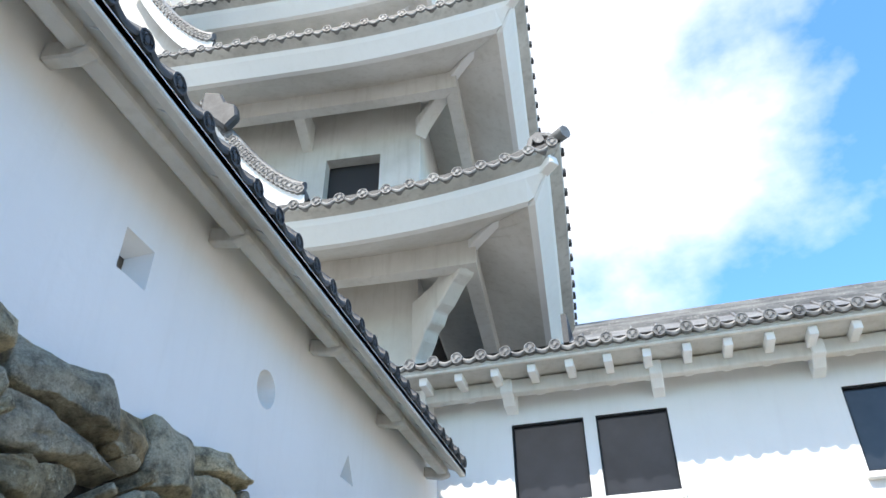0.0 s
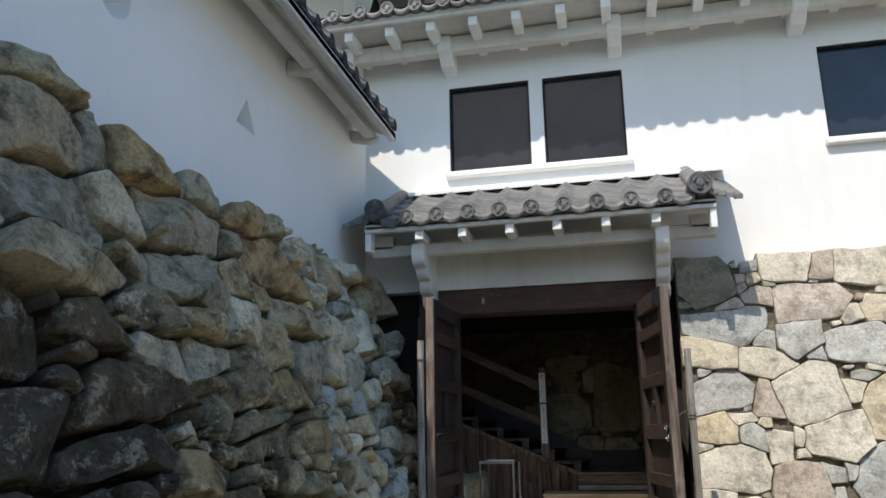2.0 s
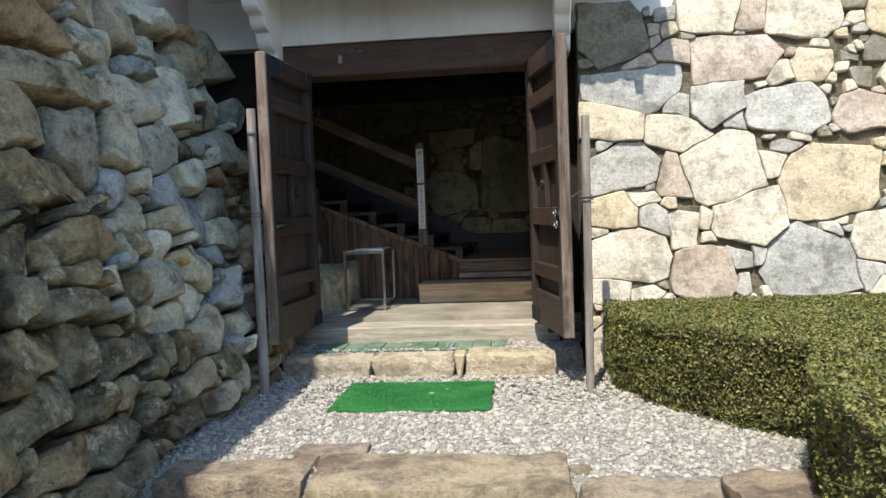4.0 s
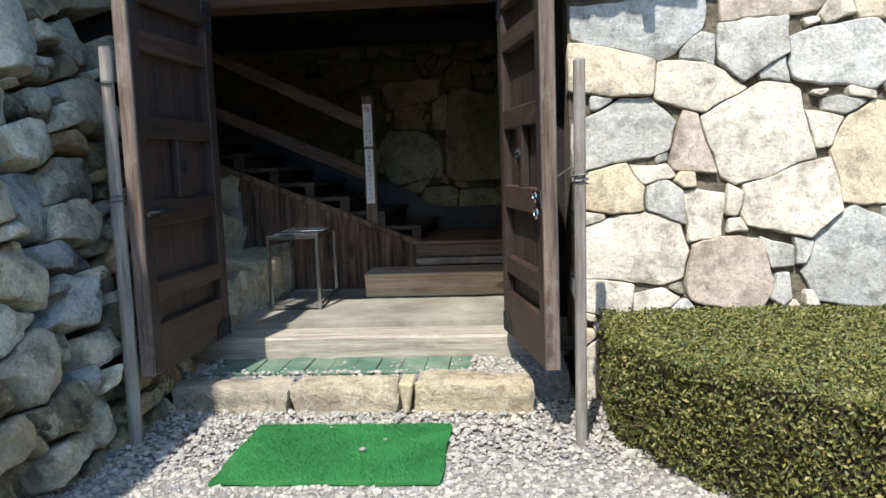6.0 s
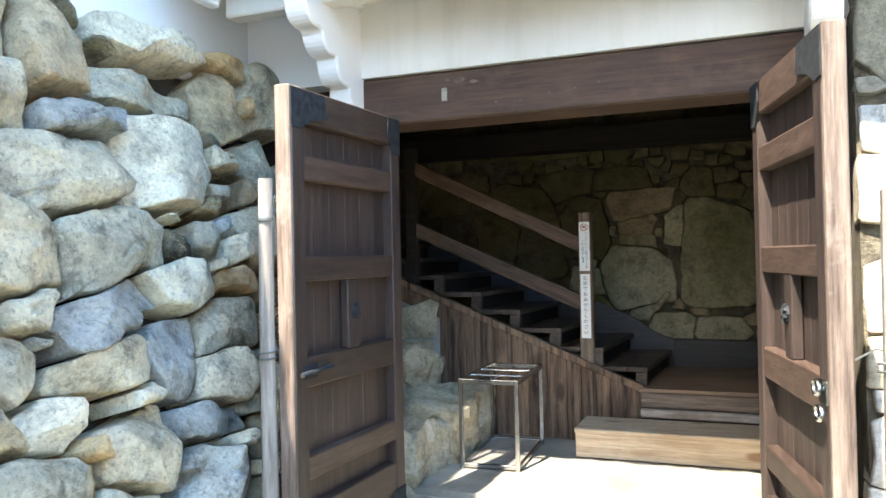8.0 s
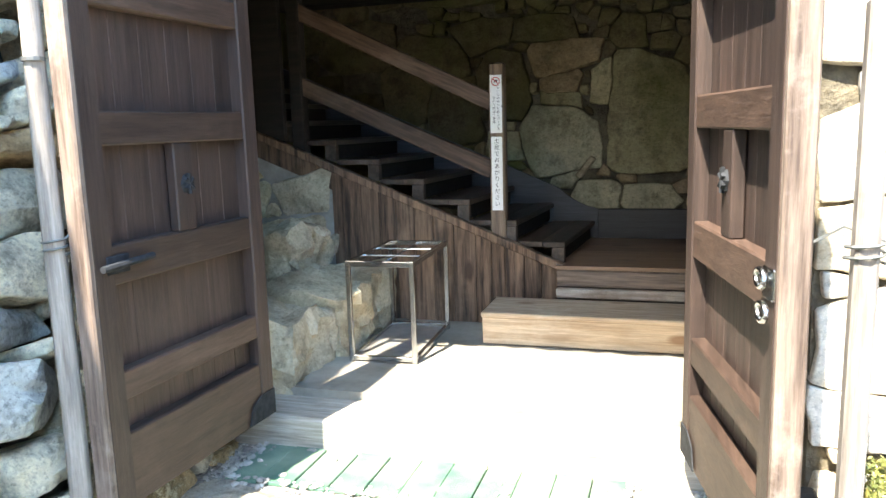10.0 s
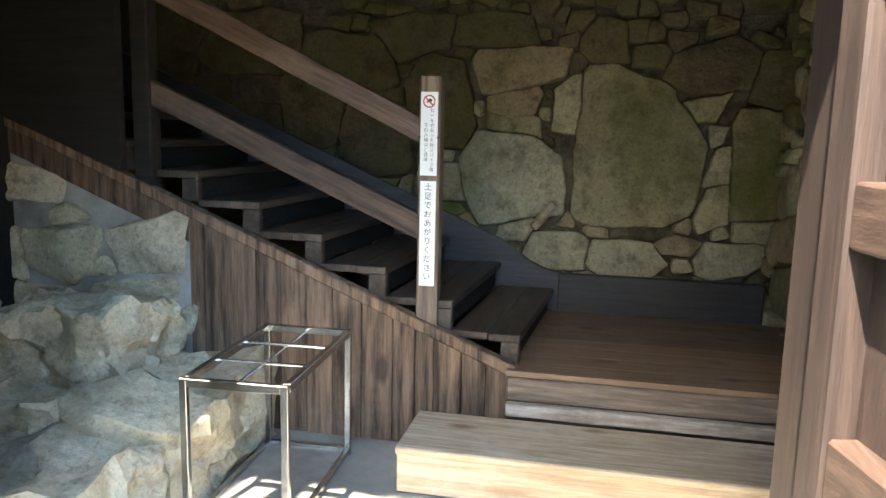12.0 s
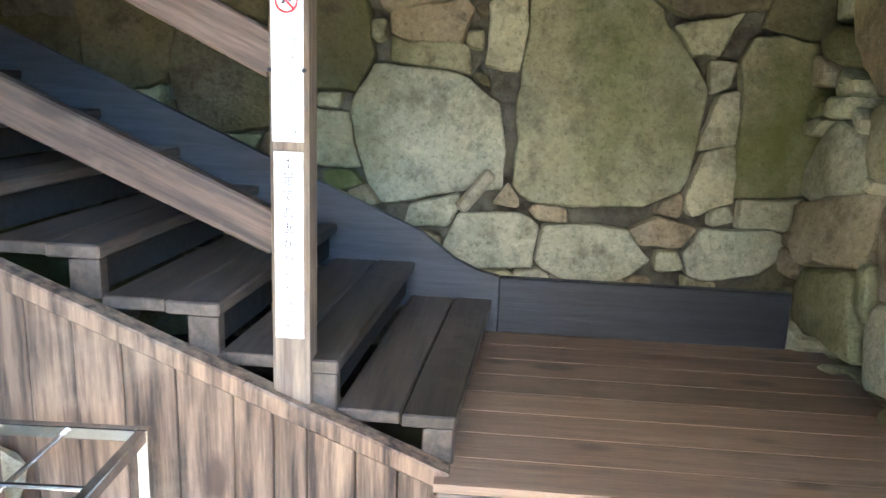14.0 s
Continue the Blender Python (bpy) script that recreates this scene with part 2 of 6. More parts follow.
ROCK_TAN = rock("tan_inner_rock", [(0.42, 0.32, 0.19), (0.40, 0.31, 0.20), (0.45, 0.36, 0.23)], 0.25, (0.56, 0.51, 0.40), 0.45, (0.12, 0.085, 0.05), 0.35, relief=0.6)
# Inner rock with the stairwell's dimness put into its colour.
ROCK_DIM_OLIVE = rock("dim_olive_inner_rock", [(0.16, 0.135, 0.07), (0.19, 0.155, 0.085), (0.15, 0.125, 0.075)], 0.1, (0.30, 0.27, 0.2), 0.4, (0.05, 0.04, 0.025), 0.6, relief=0.6)
BACK_ROCKS = [ROCK_MOSSY, ROCK_INNER, ROCK_TAN, ROCK_DIM_OLIVE, ROCK_INNER]
ROCK_PALE = rock("dusty_pale_rock", [(0.52, 0.45, 0.31), (0.48, 0.43, 0.32), (0.55, 0.47, 0.33)], 0.12, (0.62, 0.58, 0.47), 0.55, (0.24, 0.185, 0.115), 0.15, relief=0.55)
ROCK_STEP = rock("step_rock", [(0.33, 0.27, 0.20), (0.37, 0.31, 0.24), (0.30, 0.25, 0.21), (0.39, 0.33, 0.23)], 0.2, (0.52, 0.47, 0.40), 0.8, (0.10, 0.07, 0.06), vein_dark=0.4)
ROCK_KERB = rock("yellowish_kerb_rock", [(0.50, 0.43, 0.31), (0.54, 0.48, 0.36), (0.47, 0.42, 0.33)], 0.3, (0.62, 0.58, 0.50), 0.55, (0.20, 0.16, 0.12))
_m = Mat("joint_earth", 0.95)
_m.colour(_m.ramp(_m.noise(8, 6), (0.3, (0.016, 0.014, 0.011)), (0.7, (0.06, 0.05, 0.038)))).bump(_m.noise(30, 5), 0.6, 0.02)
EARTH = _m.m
_m = Mat("packed_joint", 0.95)
_m.colour(_m.ramp(_m.noise(9, 7, 0.7), (0.3, (0.06, 0.052, 0.036)), (0.7, (0.25, 0.22, 0.16)))).bump(_m.noise(22, 6, 0.7), 0.9, 0.04)
JOINT = _m.m
_m = Mat("lime_mortar", 0.95)
_m.colour(_m.ramp(_m.noise(6, 6), (0.3, (0.2, 0.19, 0.16)), (0.7, (0.42, 0.41, 0.37)))).bump(_m.noise(20, 6), 0.5, 0.02)
MORTAR = _m.m
_m = Mat("pebble", 0.8)
_m.colour(_m.mix(_m.ramp(_m.noise(30, 3), (0.4, 0.0), (0.7, 0.5)), _m.ramp(_m.island(), (0.0, (0.17, 0.17, 0.17)), (0.3, (0.31, 0.295, 0.255)), (0.55, (0.47, 0.445, 0.39)), (0.75, (0.25, 0.245, 0.24)), (1.0, (0.55, 0.525, 0.47))), (0.36, 0.35, 0.33)))
PEBBLE = _m.m
_m = Mat("gravel_bed", 0.95)
_m.colour(_m.ramp(_m.noise(45, 5, 0.7), (0.3, (0.12, 0.115, 0.105)), (0.7, (0.42, 0.41, 0.38)))).bump(_m.noise(45, 5, 0.7), 0.9, 0.02)
GRAVEL_BED = _m.m
_m = Mat("green_turf", 0.85)
_m.colour(_m.mix(_m.ramp(_m.noise(2.2, 4), (0.35, 0.0), (0.75, 1.0)), (0.012, 0.15, 0.035), (0.035, 0.24, 0.06))).bump(_m.noise(160, 3, 0.6), 0.9, 0.01)
TURF = _m.m
_m = Mat("faded_green_rubber", 0.8)
_m.colour(_m.mix(_m.ramp(_m.noise(4, 6), (0.35, 0.0), (0.7, 1.0)), (0.05, 0.13, 0.092), (0.2, 0.27, 0.2))).bump(_m.noise(120, 3), 0.6, 0.006)
RUBBER = _m.m
_m = Mat("hedge_leaf", 0.55)
_m.colour(_m.ramp(_m.island(), (0.0, (0.06, 0.08, 0.020)), (0.4, (0.105, 0.125, 0.032)), (0.75, (0.165, 0.165, 0.044)), (1.0, (0.25, 0.215, 0.065))))
LEAF = _m.m
_m = Mat("hedge_twig", 0.9)
_m.colour(_m.ramp(_m.noise(20, 4), (0.3, (0.03, 0.022, 0.015)), (0.7, (0.10, 0.075, 0.05))))
TWIG = _m.m
DOOR_WOOD = wood("brown_door_wood", (0.032, 0.020, 0.017), (0.066, 0.042, 0.035), 2, 0.6, 0.3, (0.10, 0.066, 0.05))
DOOR_RAIL = wood("brown_rail_wood", (0.040, 0.023, 0.017), (0.080, 0.049, 0.037), 1, 0.6, 0.35, (0.12, 0.08, 0.06))
DOOR_EDGE = wood("sun_bleached_wood", (0.07, 0.048, 0.038), (0.22, 0.17, 0.14), 2, 0.85, 0.6, (0.40, 0.35, 0.31))
LINTEL_WOOD = wood("brown_lintel_wood", (0.058, 0.029, 0.020), (0.125, 0.066, 0.045), 0, 0.7, 0.35, (0.20, 0.125, 0.09))
BOARD_WOOD = wood("weathered_board_wood", (0.035, 0.019, 0.012), (0.26, 0.16, 0.10), 2, 0.7, 0.35, (0.34, 0.24, 0.165), knots=(0.05, 0.025, 0.015))
RAIL_WOOD = wood("handrail_wood", (0.045, 0.027, 0.019), (0.15, 0.094, 0.066), 0, 0.65, 0.45, (0.25, 0.175, 0.13), True, (0.03, 0.018, 0.012), 0.43)
POST_WOOD = wood("post_wood", (0.12, 0.08, 0.055), (0.30, 0.22, 0.155), 2, 0.7, 0.35, (0.15, 0.13, 0.12))
BENCH_WOOD = wood("pale_bench_wood", (0.44, 0.31, 0.20), (0.66, 0.52, 0.37), 0, 0.75, 0.55, (0.70, 0.61, 0.48), False, (0.24, 0.13, 0.07))
STRIP_WOOD = wood("scuffed_pale_wood", (0.34, 0.26, 0.2), (0.66, 0.58, 0.5), 0, 0.75, 0.7, (0.16, 0.10, 0.07), False)
RISER_WOOD = wood("weathered_riser_wood", (0.12, 0.085, 0.065), (0.34, 0.25, 0.19), 0, 0.7, 0.55, (0.15, 0.13, 0.13), False)
PLATFORM_WOOD = wood("brown_floor_wood", (0.18, 0.108, 0.07), (0.29, 0.182, 0.12), 0, 0.38, 0.4, (0.36, 0.25, 0.17), True, (0.05, 0.025, 0.015))
TREAD_WOOD = wood("dark_tread_wood", (0.034, 0.025, 0.019), (0.095, 0.068, 0.051), 1, 0.45, 0.4, (0.22, 0.18, 0.155))
SKIRT_WOOD = wood("grey_skirt_wood", (0.030, 0.033, 0.040), (0.050, 0.054, 0.064), 0, 0.42, 0.25, (0.075, 0.078, 0.086))
# Near-black wood: the deep shade inside the gate put into its colour.
SHADE_WOOD = wood("shade_black_wood", (0.007, 0.0055, 0.0045), (0.020, 0.015, 0.011), 0, 0.85, 0.15, (0.032, 0.025, 0.019))
POLE_WOOD = wood("grey_pole_wood", (0.17, 0.15, 0.135), (0.34, 0.31, 0.28), 2, 0.85, 0.5, (0.4, 0.38, 0.35))
SILL_WOOD = wood("bleached_sill_wood", (0.28, 0.25, 0.2), (0.52, 0.48, 0.41), 0, 0.85, 0.5, (0.6, 0.57, 0.5))
_m = Mat("dusty_concrete", 0.85)
_m.colour(_m.mix(_m.ramp(_m.noise(2.0, 7, 0.65), (0.38, 0.0), (0.68, 1.0)), (0.19, 0.175, 0.142), (0.38, 0.36, 0.31))).bump(_m.noise(12, 6), 0.25, 0.015)
CONCRETE = _m.m
_m = Mat("brushed_steel", 0.24, 1.0)
_m.colour(_m.ramp(_m.noise(25, 4), (0.3, (0.40, 0.41, 0.42)), (0.7, (0.58, 0.59, 0.60))))
STEEL = _m.m
_m = Mat("dark_iron", 0.85, 0.0)
_m.b.inputs["Specular IOR Level"].default_value = 0.2
_m.colour(_m.ramp(_m.noise(30, 5), (0.35, (0.014, 0.016, 0.019)), (0.7, (0.036, 0.040, 0.046)))).bump(_m.noise(50, 4), 0.3, 0.003)
IRON = _m.m
_m = Mat("dark_shutter", 0.2)
_m.colour(_m.ramp(_m.noise(1.4, 5), (0.3, (0.016, 0.018, 0.024)), (0.75, (0.036, 0.040, 0.050))))
SHUTTER = _m.m
_m = Mat("tray_plate", 0.4, 0.6)
_m.colour(_m.ramp(_m.noise(10, 4), (0.3, (0.30, 0.30, 0.28)), (0.7, (0.5, 0.49, 0.46))))
TRAY = _m.m
PAPER = Mat("white_paper", 0.5).colour((0.82, 0.83, 0.82)).m
INK = Mat("black_ink", 0.6).colour((0.03, 0.03, 0.035)).m
RED = Mat("red_ink", 0.6).colour((0.55, 0.04, 0.05)).m
WIRE = Mat("grey_wire", 0.5, 0.5).colour((0.14, 0.15, 0.15)).m


# ---- building helpers ----
def mesh_of(bm, name, mat, smooth=False, sharp=40):
    bmesh.ops.recalc_face_normals(bm, faces=bm.faces)
    if smooth:
        for f in bm.faces:
            f.smooth = True
        lim = radians(sharp)
        for e in bm.edges:
            if len(e.link_faces) == 2 and e.calc_face_angle(0) > lim:
                e.smooth = False
    me = bpy.data.meshes.new(name)
    bm.to_mesh(me)
    bm.free()
    me.materials.append(mat)
    return me


def part(name, bm, mat, parent=None, label="", smooth=False, sharp=40):
    ob = new(name, mesh_of(bm, name, mat, smooth, sharp))
    ob.parent = parent
    if label:
        tagged(ob, label)
    return ob


def shared(name, me, parent, m=None, label=""):
    ob = new(name, me)
    ob.parent = parent
    if m is not None:
        ob.matrix_basis = m
    if label:
        tagged(ob, label)
    return ob


def thing(name, label, category, group="", kind="", at=None):
    ob = new(name)
    if at is not None:
        ob.matrix_basis = at
    return tagged(ob, label, category, group, kind)


def bevel(bm, w, segs=1, angle=30):
    ed = [e for e in bm.edges if len(e.link_faces) == 2 and e.calc_face_angle(0) > radians(angle)]
    if w:
        bmesh.ops.bevel(bm, geom=ed, offset=w, segments=segs, affect="EDGES", profile=0.6)
    return bm


def box(x0, x1, y0, y1, z0, z1, bev=0.0, bm=None):
    own = bm is None
    bm = bm or bmesh.new()
    vs = [bm.verts.new((x, y, z)) for x in (x0, x1) for y in (y0, y1) for z in (z0, z1)]
    for q in ((0, 1, 3, 2), (4, 6, 7, 5), (0, 4, 5, 1), (2, 3, 7, 6), (0, 2, 6, 4), (1, 5, 7, 3)):
        bm.faces.new([vs[i] for i in q])
    if own and bev:
        bmesh.ops.recalc_face_normals(bm, faces=bm.faces)
        bevel(bm, bev)
    return bm


def beam(a, b, w, h, bev=0.006, up=(0, 0, 1)):
    """A squared timber from a to b, w wide and h high."""
    a, b = Vector(a), Vector(b)
    d = (b - a).normalized()
    s = d.cross(Vector(up)).normalized()
    u = s.cross(d).normalized()
    bm = bmesh.new()
    vs = []
    for p in (a, b):
        for i, j in ((-1, -1), (1, -1), (1, 1), (-1, 1)):
            vs.append(bm.verts.new(p + s * (i * w / 2) + u * (j * h / 2)))
    for q in ((0, 1, 2, 3), (7, 6, 5, 4), (0, 4, 5, 1), (1, 5, 6, 2), (2, 6, 7, 3), (3, 7, 4, 0)):
        bm.faces.new([vs[i] for i in q])
    bmesh.ops.recalc_face_normals(bm, faces=bm.faces)
    return bevel(bm, bev)


def tube(points, r, n=10, bm=None, cap=True):
    """A round bar along points; r may be one radius or one a point."""
    bm = bm or bmesh.new()
    pts = [Vector(p) for p in points]
    rs = r if isinstance(r, (list, tuple)) else [r] * len(pts)
    rings = []
    for k, p in enumerate(pts):
        d = (pts[min(k + 1, len(pts) - 1)] - pts[max(k - 1, 0)]).normalized()
        s = d.orthogonal().normalized() if abs(d.z) > 0.99 else d.cross(Vector((0, 0, 1))).normalized()
        u = s.cross(d).normalized()
        rings.append([bm.verts.new(p + (s * math.cos(t) + u * math.sin(t)) * rs[k]) for t in [2 * math.pi * i / n for i in range(n)]])
    for a, b in zip(rings, rings[1:]):
        for i in range(n):
            bm.faces.new((a[i], a[(i + 1) % n], b[(i + 1) % n], b[i]))
    if cap:
        bm.faces.new(rings[0])
        bm.faces.new(rings[-1])
    return bm


def prism(poly, axis, a, b, bev=0.0):
    """A 2D outline drawn out from a to b along an axis."""
    bm = bmesh.new()

    def place(p, t):
        q = [p[0], p[1]]
        q.insert(axis, t)
        return bm.verts.new(q)

    lo, hi = [place(p, a) for p in poly], [place(p, b) for p in poly]
    bm.faces.new(lo)
    bm.faces.new(hi)
    n = len(poly)
    for i in range(n):
        bm.faces.new((lo[i], lo[(i + 1) % n], hi[(i + 1) % n], hi[i]))
    bmesh.ops.recalc_face_normals(bm, faces=bm.faces)
    return bevel(bm, bev) if bev else bm


def holed_wall(outer, holes, put, thick, taper=1.0):
    """A wall sheet with thickness; put(a, b, depth) gives a place. Holes are outlines that go through it."""
    bm = bmesh.new()
    loops = []
    for d in (0.0, thick):
        edges, here = [], []
        for k, poly in enumerate([outer, *holes]):
            cx, cy = sum(p[0] for p in poly) / len(poly), sum(p[1] for p in poly) / len(poly)
            f = taper if (k and d) else 1.0
            vs = [bm.verts.new(put(cx + (p[0] - cx) * f, cy + (p[1] - cy) * f, d)) for p in poly]
            here.append(vs)
            edges += [bm.edges.new((vs[i], vs[(i + 1) % len(vs)])) for i in range(len(vs))]
        bmesh.ops.triangle_fill(bm, use_beauty=True, use_dissolve=False, edges=edges)
        loops.append(here)
    for f, b in zip(*loops):
        for i in range(len(f)):
            j = (i + 1) % len(f)
            bm.faces.new((f[i], f[j], b[j], b[i]))
    return bm


def rect(a0, a1, b0, b1):
    return [(a0, b0), (a1, b0), (a1, b1), (a0, b1)]


def sweep(rows):
    """Quads between rows of points."""
    bm = bmesh.new()
    vs = [[bm.verts.new(p) for p in r] for r in rows]
    for a, b in zip(vs, vs[1:]):
        for i in range(len(a) - 1):
            bm.faces.new((a[i], a[i + 1], b[i + 1], b[i]))
    return bm


# ---- stones laid in irregular cells ----
def scatter(u0, u1, v0, v1, w, h, seed, jitter=0.42, small=0.3):
    """Jittered rows of stones as (u, v, width, height, tone)."""
    rng = random.Random(seed)
    out = []
    rows = max(1, round((v1 - v0) / h))
    for r in range(rows):
        v = v0 + (r + 0.5) * (v1 - v0) / rows
        u = u0 + rng.uniform(0.1, 0.6) * w
        while u < u1:
            k = rng.uniform(0.65, 1.45)
            out.append((u + w * k / 2, v + rng.uniform(-jitter, jitter) * h, w * k, h * rng.uniform(0.75, 1.3), rng.choice((0, 0, 1, 2, 3, 4))))
            u += w * k
            if rng.random() < small:
                out.append((u, v + rng.choice((-1, 1)) * h * 0.45, w * 0.35, h * 0.4, rng.choice((0, 1, 2))))
    return out


def joined(chosen, rest, room=0.7):
    """The chosen stones, and of the rest those that keep clear of all before them."""
    out = list(chosen)
    for s in rest:
        if all(((s[0] - q[0]) / (0.5 * (s[2] + q[2]))) ** 2 + ((s[1] - q[1]) / (0.5 * (s[3] + q[3]))) ** 2 > room for q in out if abs(q[0] - s[0]) < 1.2):
            out.append(s)
    return out


def with_chips(stones, u0, u1, v0, v1, tries, small, large, seed):
    """Small wedge stones pushed into the gaps that the large ones leave."""
    rng = random.Random(seed)
    rest = []
    for _ in range(tries):
        w = rng.uniform(small, large)
        rest.append((rng.uniform(u0, u1), rng.uniform(v0, v1), w, w * rng.uniform(0.5, 1.0), rng.choice((0, 0, 1, 1, 2, 3, 4))))
    return joined(stones, rest, 0.92)


def cells(stones, u0, u1, v0, v1, grow=1.5):
    """One outline a stone: its own box, cut off halfway towards each neighbour by their sizes."""
    out = []
    for i, (su, sv, sw, sh, tone) in enumerate(stones):
        a, b = sw / 2 * grow, sh / 2 * grow
        poly = [(su + a * p, sv + b * q) for p, q in ((-1, -0.8), (-0.82, -1), (0.82, -1), (1, -0.8), (1, 0.8), (0.82, 1), (-0.82, 1), (-1, 0.8))]
        poly = [(min(max(p, u0), u1), min(max(q, v0), v1)) for p, q in poly]
        for j, (tu, tv, tw, th, _) in enumerate(stones):
            if j == i or abs(tu - su) > (sw + tw) * 0.9 or abs(tv - sv) > (sh + th) * 0.9:
                continue
            du, dv = tu - su, tv - sv
            W, H = (sw + tw) / 2, (sh + th) / 2
            nu, nv = math.copysign((abs(du) / W) ** 2.2 / W, du), math.copysign((abs(dv) / H) ** 2.2 / H, dv)
            turn = 0.26 * math.sin(37.7 * (su + tu) + 91.3 * (sv + tv))
            nu, nv = nu * math.cos(turn) - nv * math.sin(turn), nu * math.sin(turn) + nv * math.cos(turn)
            ri = 1 / max(1e-6, math.hypot(du / sw, dv / sh))
            rj = 1 / max(1e-6, math.hypot(du / tw, dv / th))
            f = ri / (ri + rj)
            mu, mv = su + du * f, sv + dv * f
            side = [(p[0] - mu) * nu + (p[1] - mv) * nv for p in poly]
            cut = []
            for k in range(len(poly)):
                p, q, da, db = poly[k], poly[(k + 1) % len(poly)], side[k], side[(k + 1) % len(poly)]
                if da <= 0:
                    cut.append(p)
                if (da < 0 < db) or (db < 0 < da):
                    g = da / (da - db)
                    cut.append((p[0] + (q[0] - p[0]) * g, p[1] + (q[1] - p[1]) * g))
            poly = cut
            if len(poly) < 3:
                break
        if len(poly) < 3:
            continue
        area = 0.5 * abs(sum(poly[k - 1][0] * poly[k][1] - poly[k][0] * poly[k - 1][1] for k in range(len(poly))))
        if area > 0.0016:
            out.append((poly, tone))
    return out


def stone_bm(poly, rng, depth, gap, facets, rough, bend, soft):
    """One stone in its own frame: outline in x and y, broken facets on its front along z. Returns the bmesh and its centre."""
    cx, cy = sum(p[0] for p in poly) / len(poly), sum(p[1] for p in poly) / len(poly)
    ring = []
    m = len(poly)
    for i in range(m):
        a, b = poly[i], poly[(i + 1) % m]
        ln = math.dist(a, b)
        if ln < 0.012:
            continue
        cut = min(0.3, soft / ln)
        n = max(1, int(ln / 0.055))
        for k in range(n + 1):
            f = cut + (1 - 2 * cut) * k / n
            x, y = a[0] + (b[0] - a[0]) * f, a[1] + (b[1] - a[1]) * f
            w = noise.noise_vector(Vector((x * 4.2, y * 4.2, 7.0))) * bend + noise.noise_vector(Vector((x * 15, y * 15, 3.0))) * bend * 0.4
            ring.append((x + w.x - cx, y + w.y - cy))
    n = len(ring)
    rad = sum(math.hypot(*p) for p in ring) / n
    off = Vector((rng.uniform(0, 90), rng.uniform(0, 90), rng.uniform(0, 90)))
    d = depth * rng.uniform(0.55, 1.3)
    tu, tv = rng.uniform(-0.22, 0.22) * facets, rng.uniform(-0.12, 0.26) * facets
    planes = []
    for _ in range(rng.randint(3, 5)):
        t = rng.uniform(0, 6.283)
        planes.append((math.cos(t), math.sin(t), rng.uniform(0.25, 0.8) * facets, rng.uniform(0.05, 0.6) * rad))

    def front(x, y):
        z = d + tu * x - tv * y
        for px, py, slope, c in planes:
            z = min(z, d - slope * (x * px + y * py - c))
        return max(z, d * 0.25)

    bm = bmesh.new()
    rings = []
    edge = min(0.22 * rad, soft * 0.8 + 0.004)
    for inset, f, back in ((0, 1, True), (0, 1, False), (edge * 0.4, 1, None), (edge, 1, None), (edge, 0.72, None), (edge, 0.42, None)):
        r = []
        for x, y in ring:
            h = math.hypot(x, y)
            q = f * max(0.3, 1 - (gap + inset) / h)
            p = Vector((x * q, y * q, 0))
            top = front(p.x, p.y)
            p.z = -0.16 if back else (top - edge * 1.1 if back is False else (top - edge * 0.3 if inset < edge else top))
            p += noise.noise_vector(p * 5.5 + off) * rough * (0.15 if back else 1)
            p += noise.noise_vector(p * 17 + off) * rough * 0.4
            r.append(bm.verts.new(p))
        rings.append(r)
    for a, b in zip(rings, rings[1:]):
        for i in range(n):
            bm.faces.new((a[i], a[(i + 1) % n], b[(i + 1) % n], b[i]))
    c = bm.verts.new((0, 0, front(0, 0) + rng.uniform(-1, 1) * rough * 0.5))
    for i in range(n):
        bm.faces.new((rings[-1][i], rings[-1][(i + 1) % n], c))
    return bm, (cx, cy)


def lay_stones(parent, outlines, put, mats, seed, depth=0.09, gap=0.006, facets=0.6, rough=0.02, bend=0.03, soft=0.02, name="stone", sharp=24):
    """Stones as parts of a wall; put(a, b) gives the pose of a stone's centre, front along its z; its tone picks the rock."""
    rng = random.Random(seed)
    for poly, tone in outlines:
        bm, (cx, cy) = stone_bm(poly, rng, depth, gap, facets, rough, bend, soft)
        ob = part(name, bm, mats[tone % len(mats)], parent, smooth=True, sharp=sharp)
        ob.matrix_basis = put(cx, cy)


def facing(o, right, up):
    """The pose with its x along right, y along up, z out of the wall."""
    r = Vector(right).normalized()
    n = r.cross(Vector(up)).normalized()
    u = n.cross(r)
    m = Matrix((r, u, n)).transposed().to_4x4()
    m.translation = o
    return m


# ---- roof tiles ----
def disc_mesh(r, name="eave_tile", roll=0.22):
    """A round eave tile end, facing -y, with a raised ring and a small swirl boss, and its roll behind."""
    bm = bmesh.new()
    n = 18
    rings = []
    for f, y in ((1.0, roll), (1.0, 0.0), (0.97, -0.012), (0.80, -0.012), (0.76, -0.002), (0.36, -0.002), (0.30, -0.012), (0.12, -0.013)):
        rings.append([bm.verts.new((r * f * math.cos(2 * math.pi * i / n), y, r * f * math.sin(2 * math.pi * i / n))) for i in range(n)])
    for a, b in zip(rings, rings[1:]):
        for i in range(n):
            bm.faces.new((a[i], a[(i + 1) % n], b[(i + 1) % n], b[i]))
    bm.faces.new(rings[-1])
    for k in range(3):
        t = 2.1 * k
        bm2 = [(r * 0.52 * math.cos(t + q), -0.010, r * 0.52 * math.sin(t + q)) for q in (0, 0.45, 0.9)]
        tube(bm2, [r * 0.13, r * 0.11, r * 0.04], 6, bm)
    return mesh_of(bm, name, TILE, True, 35)


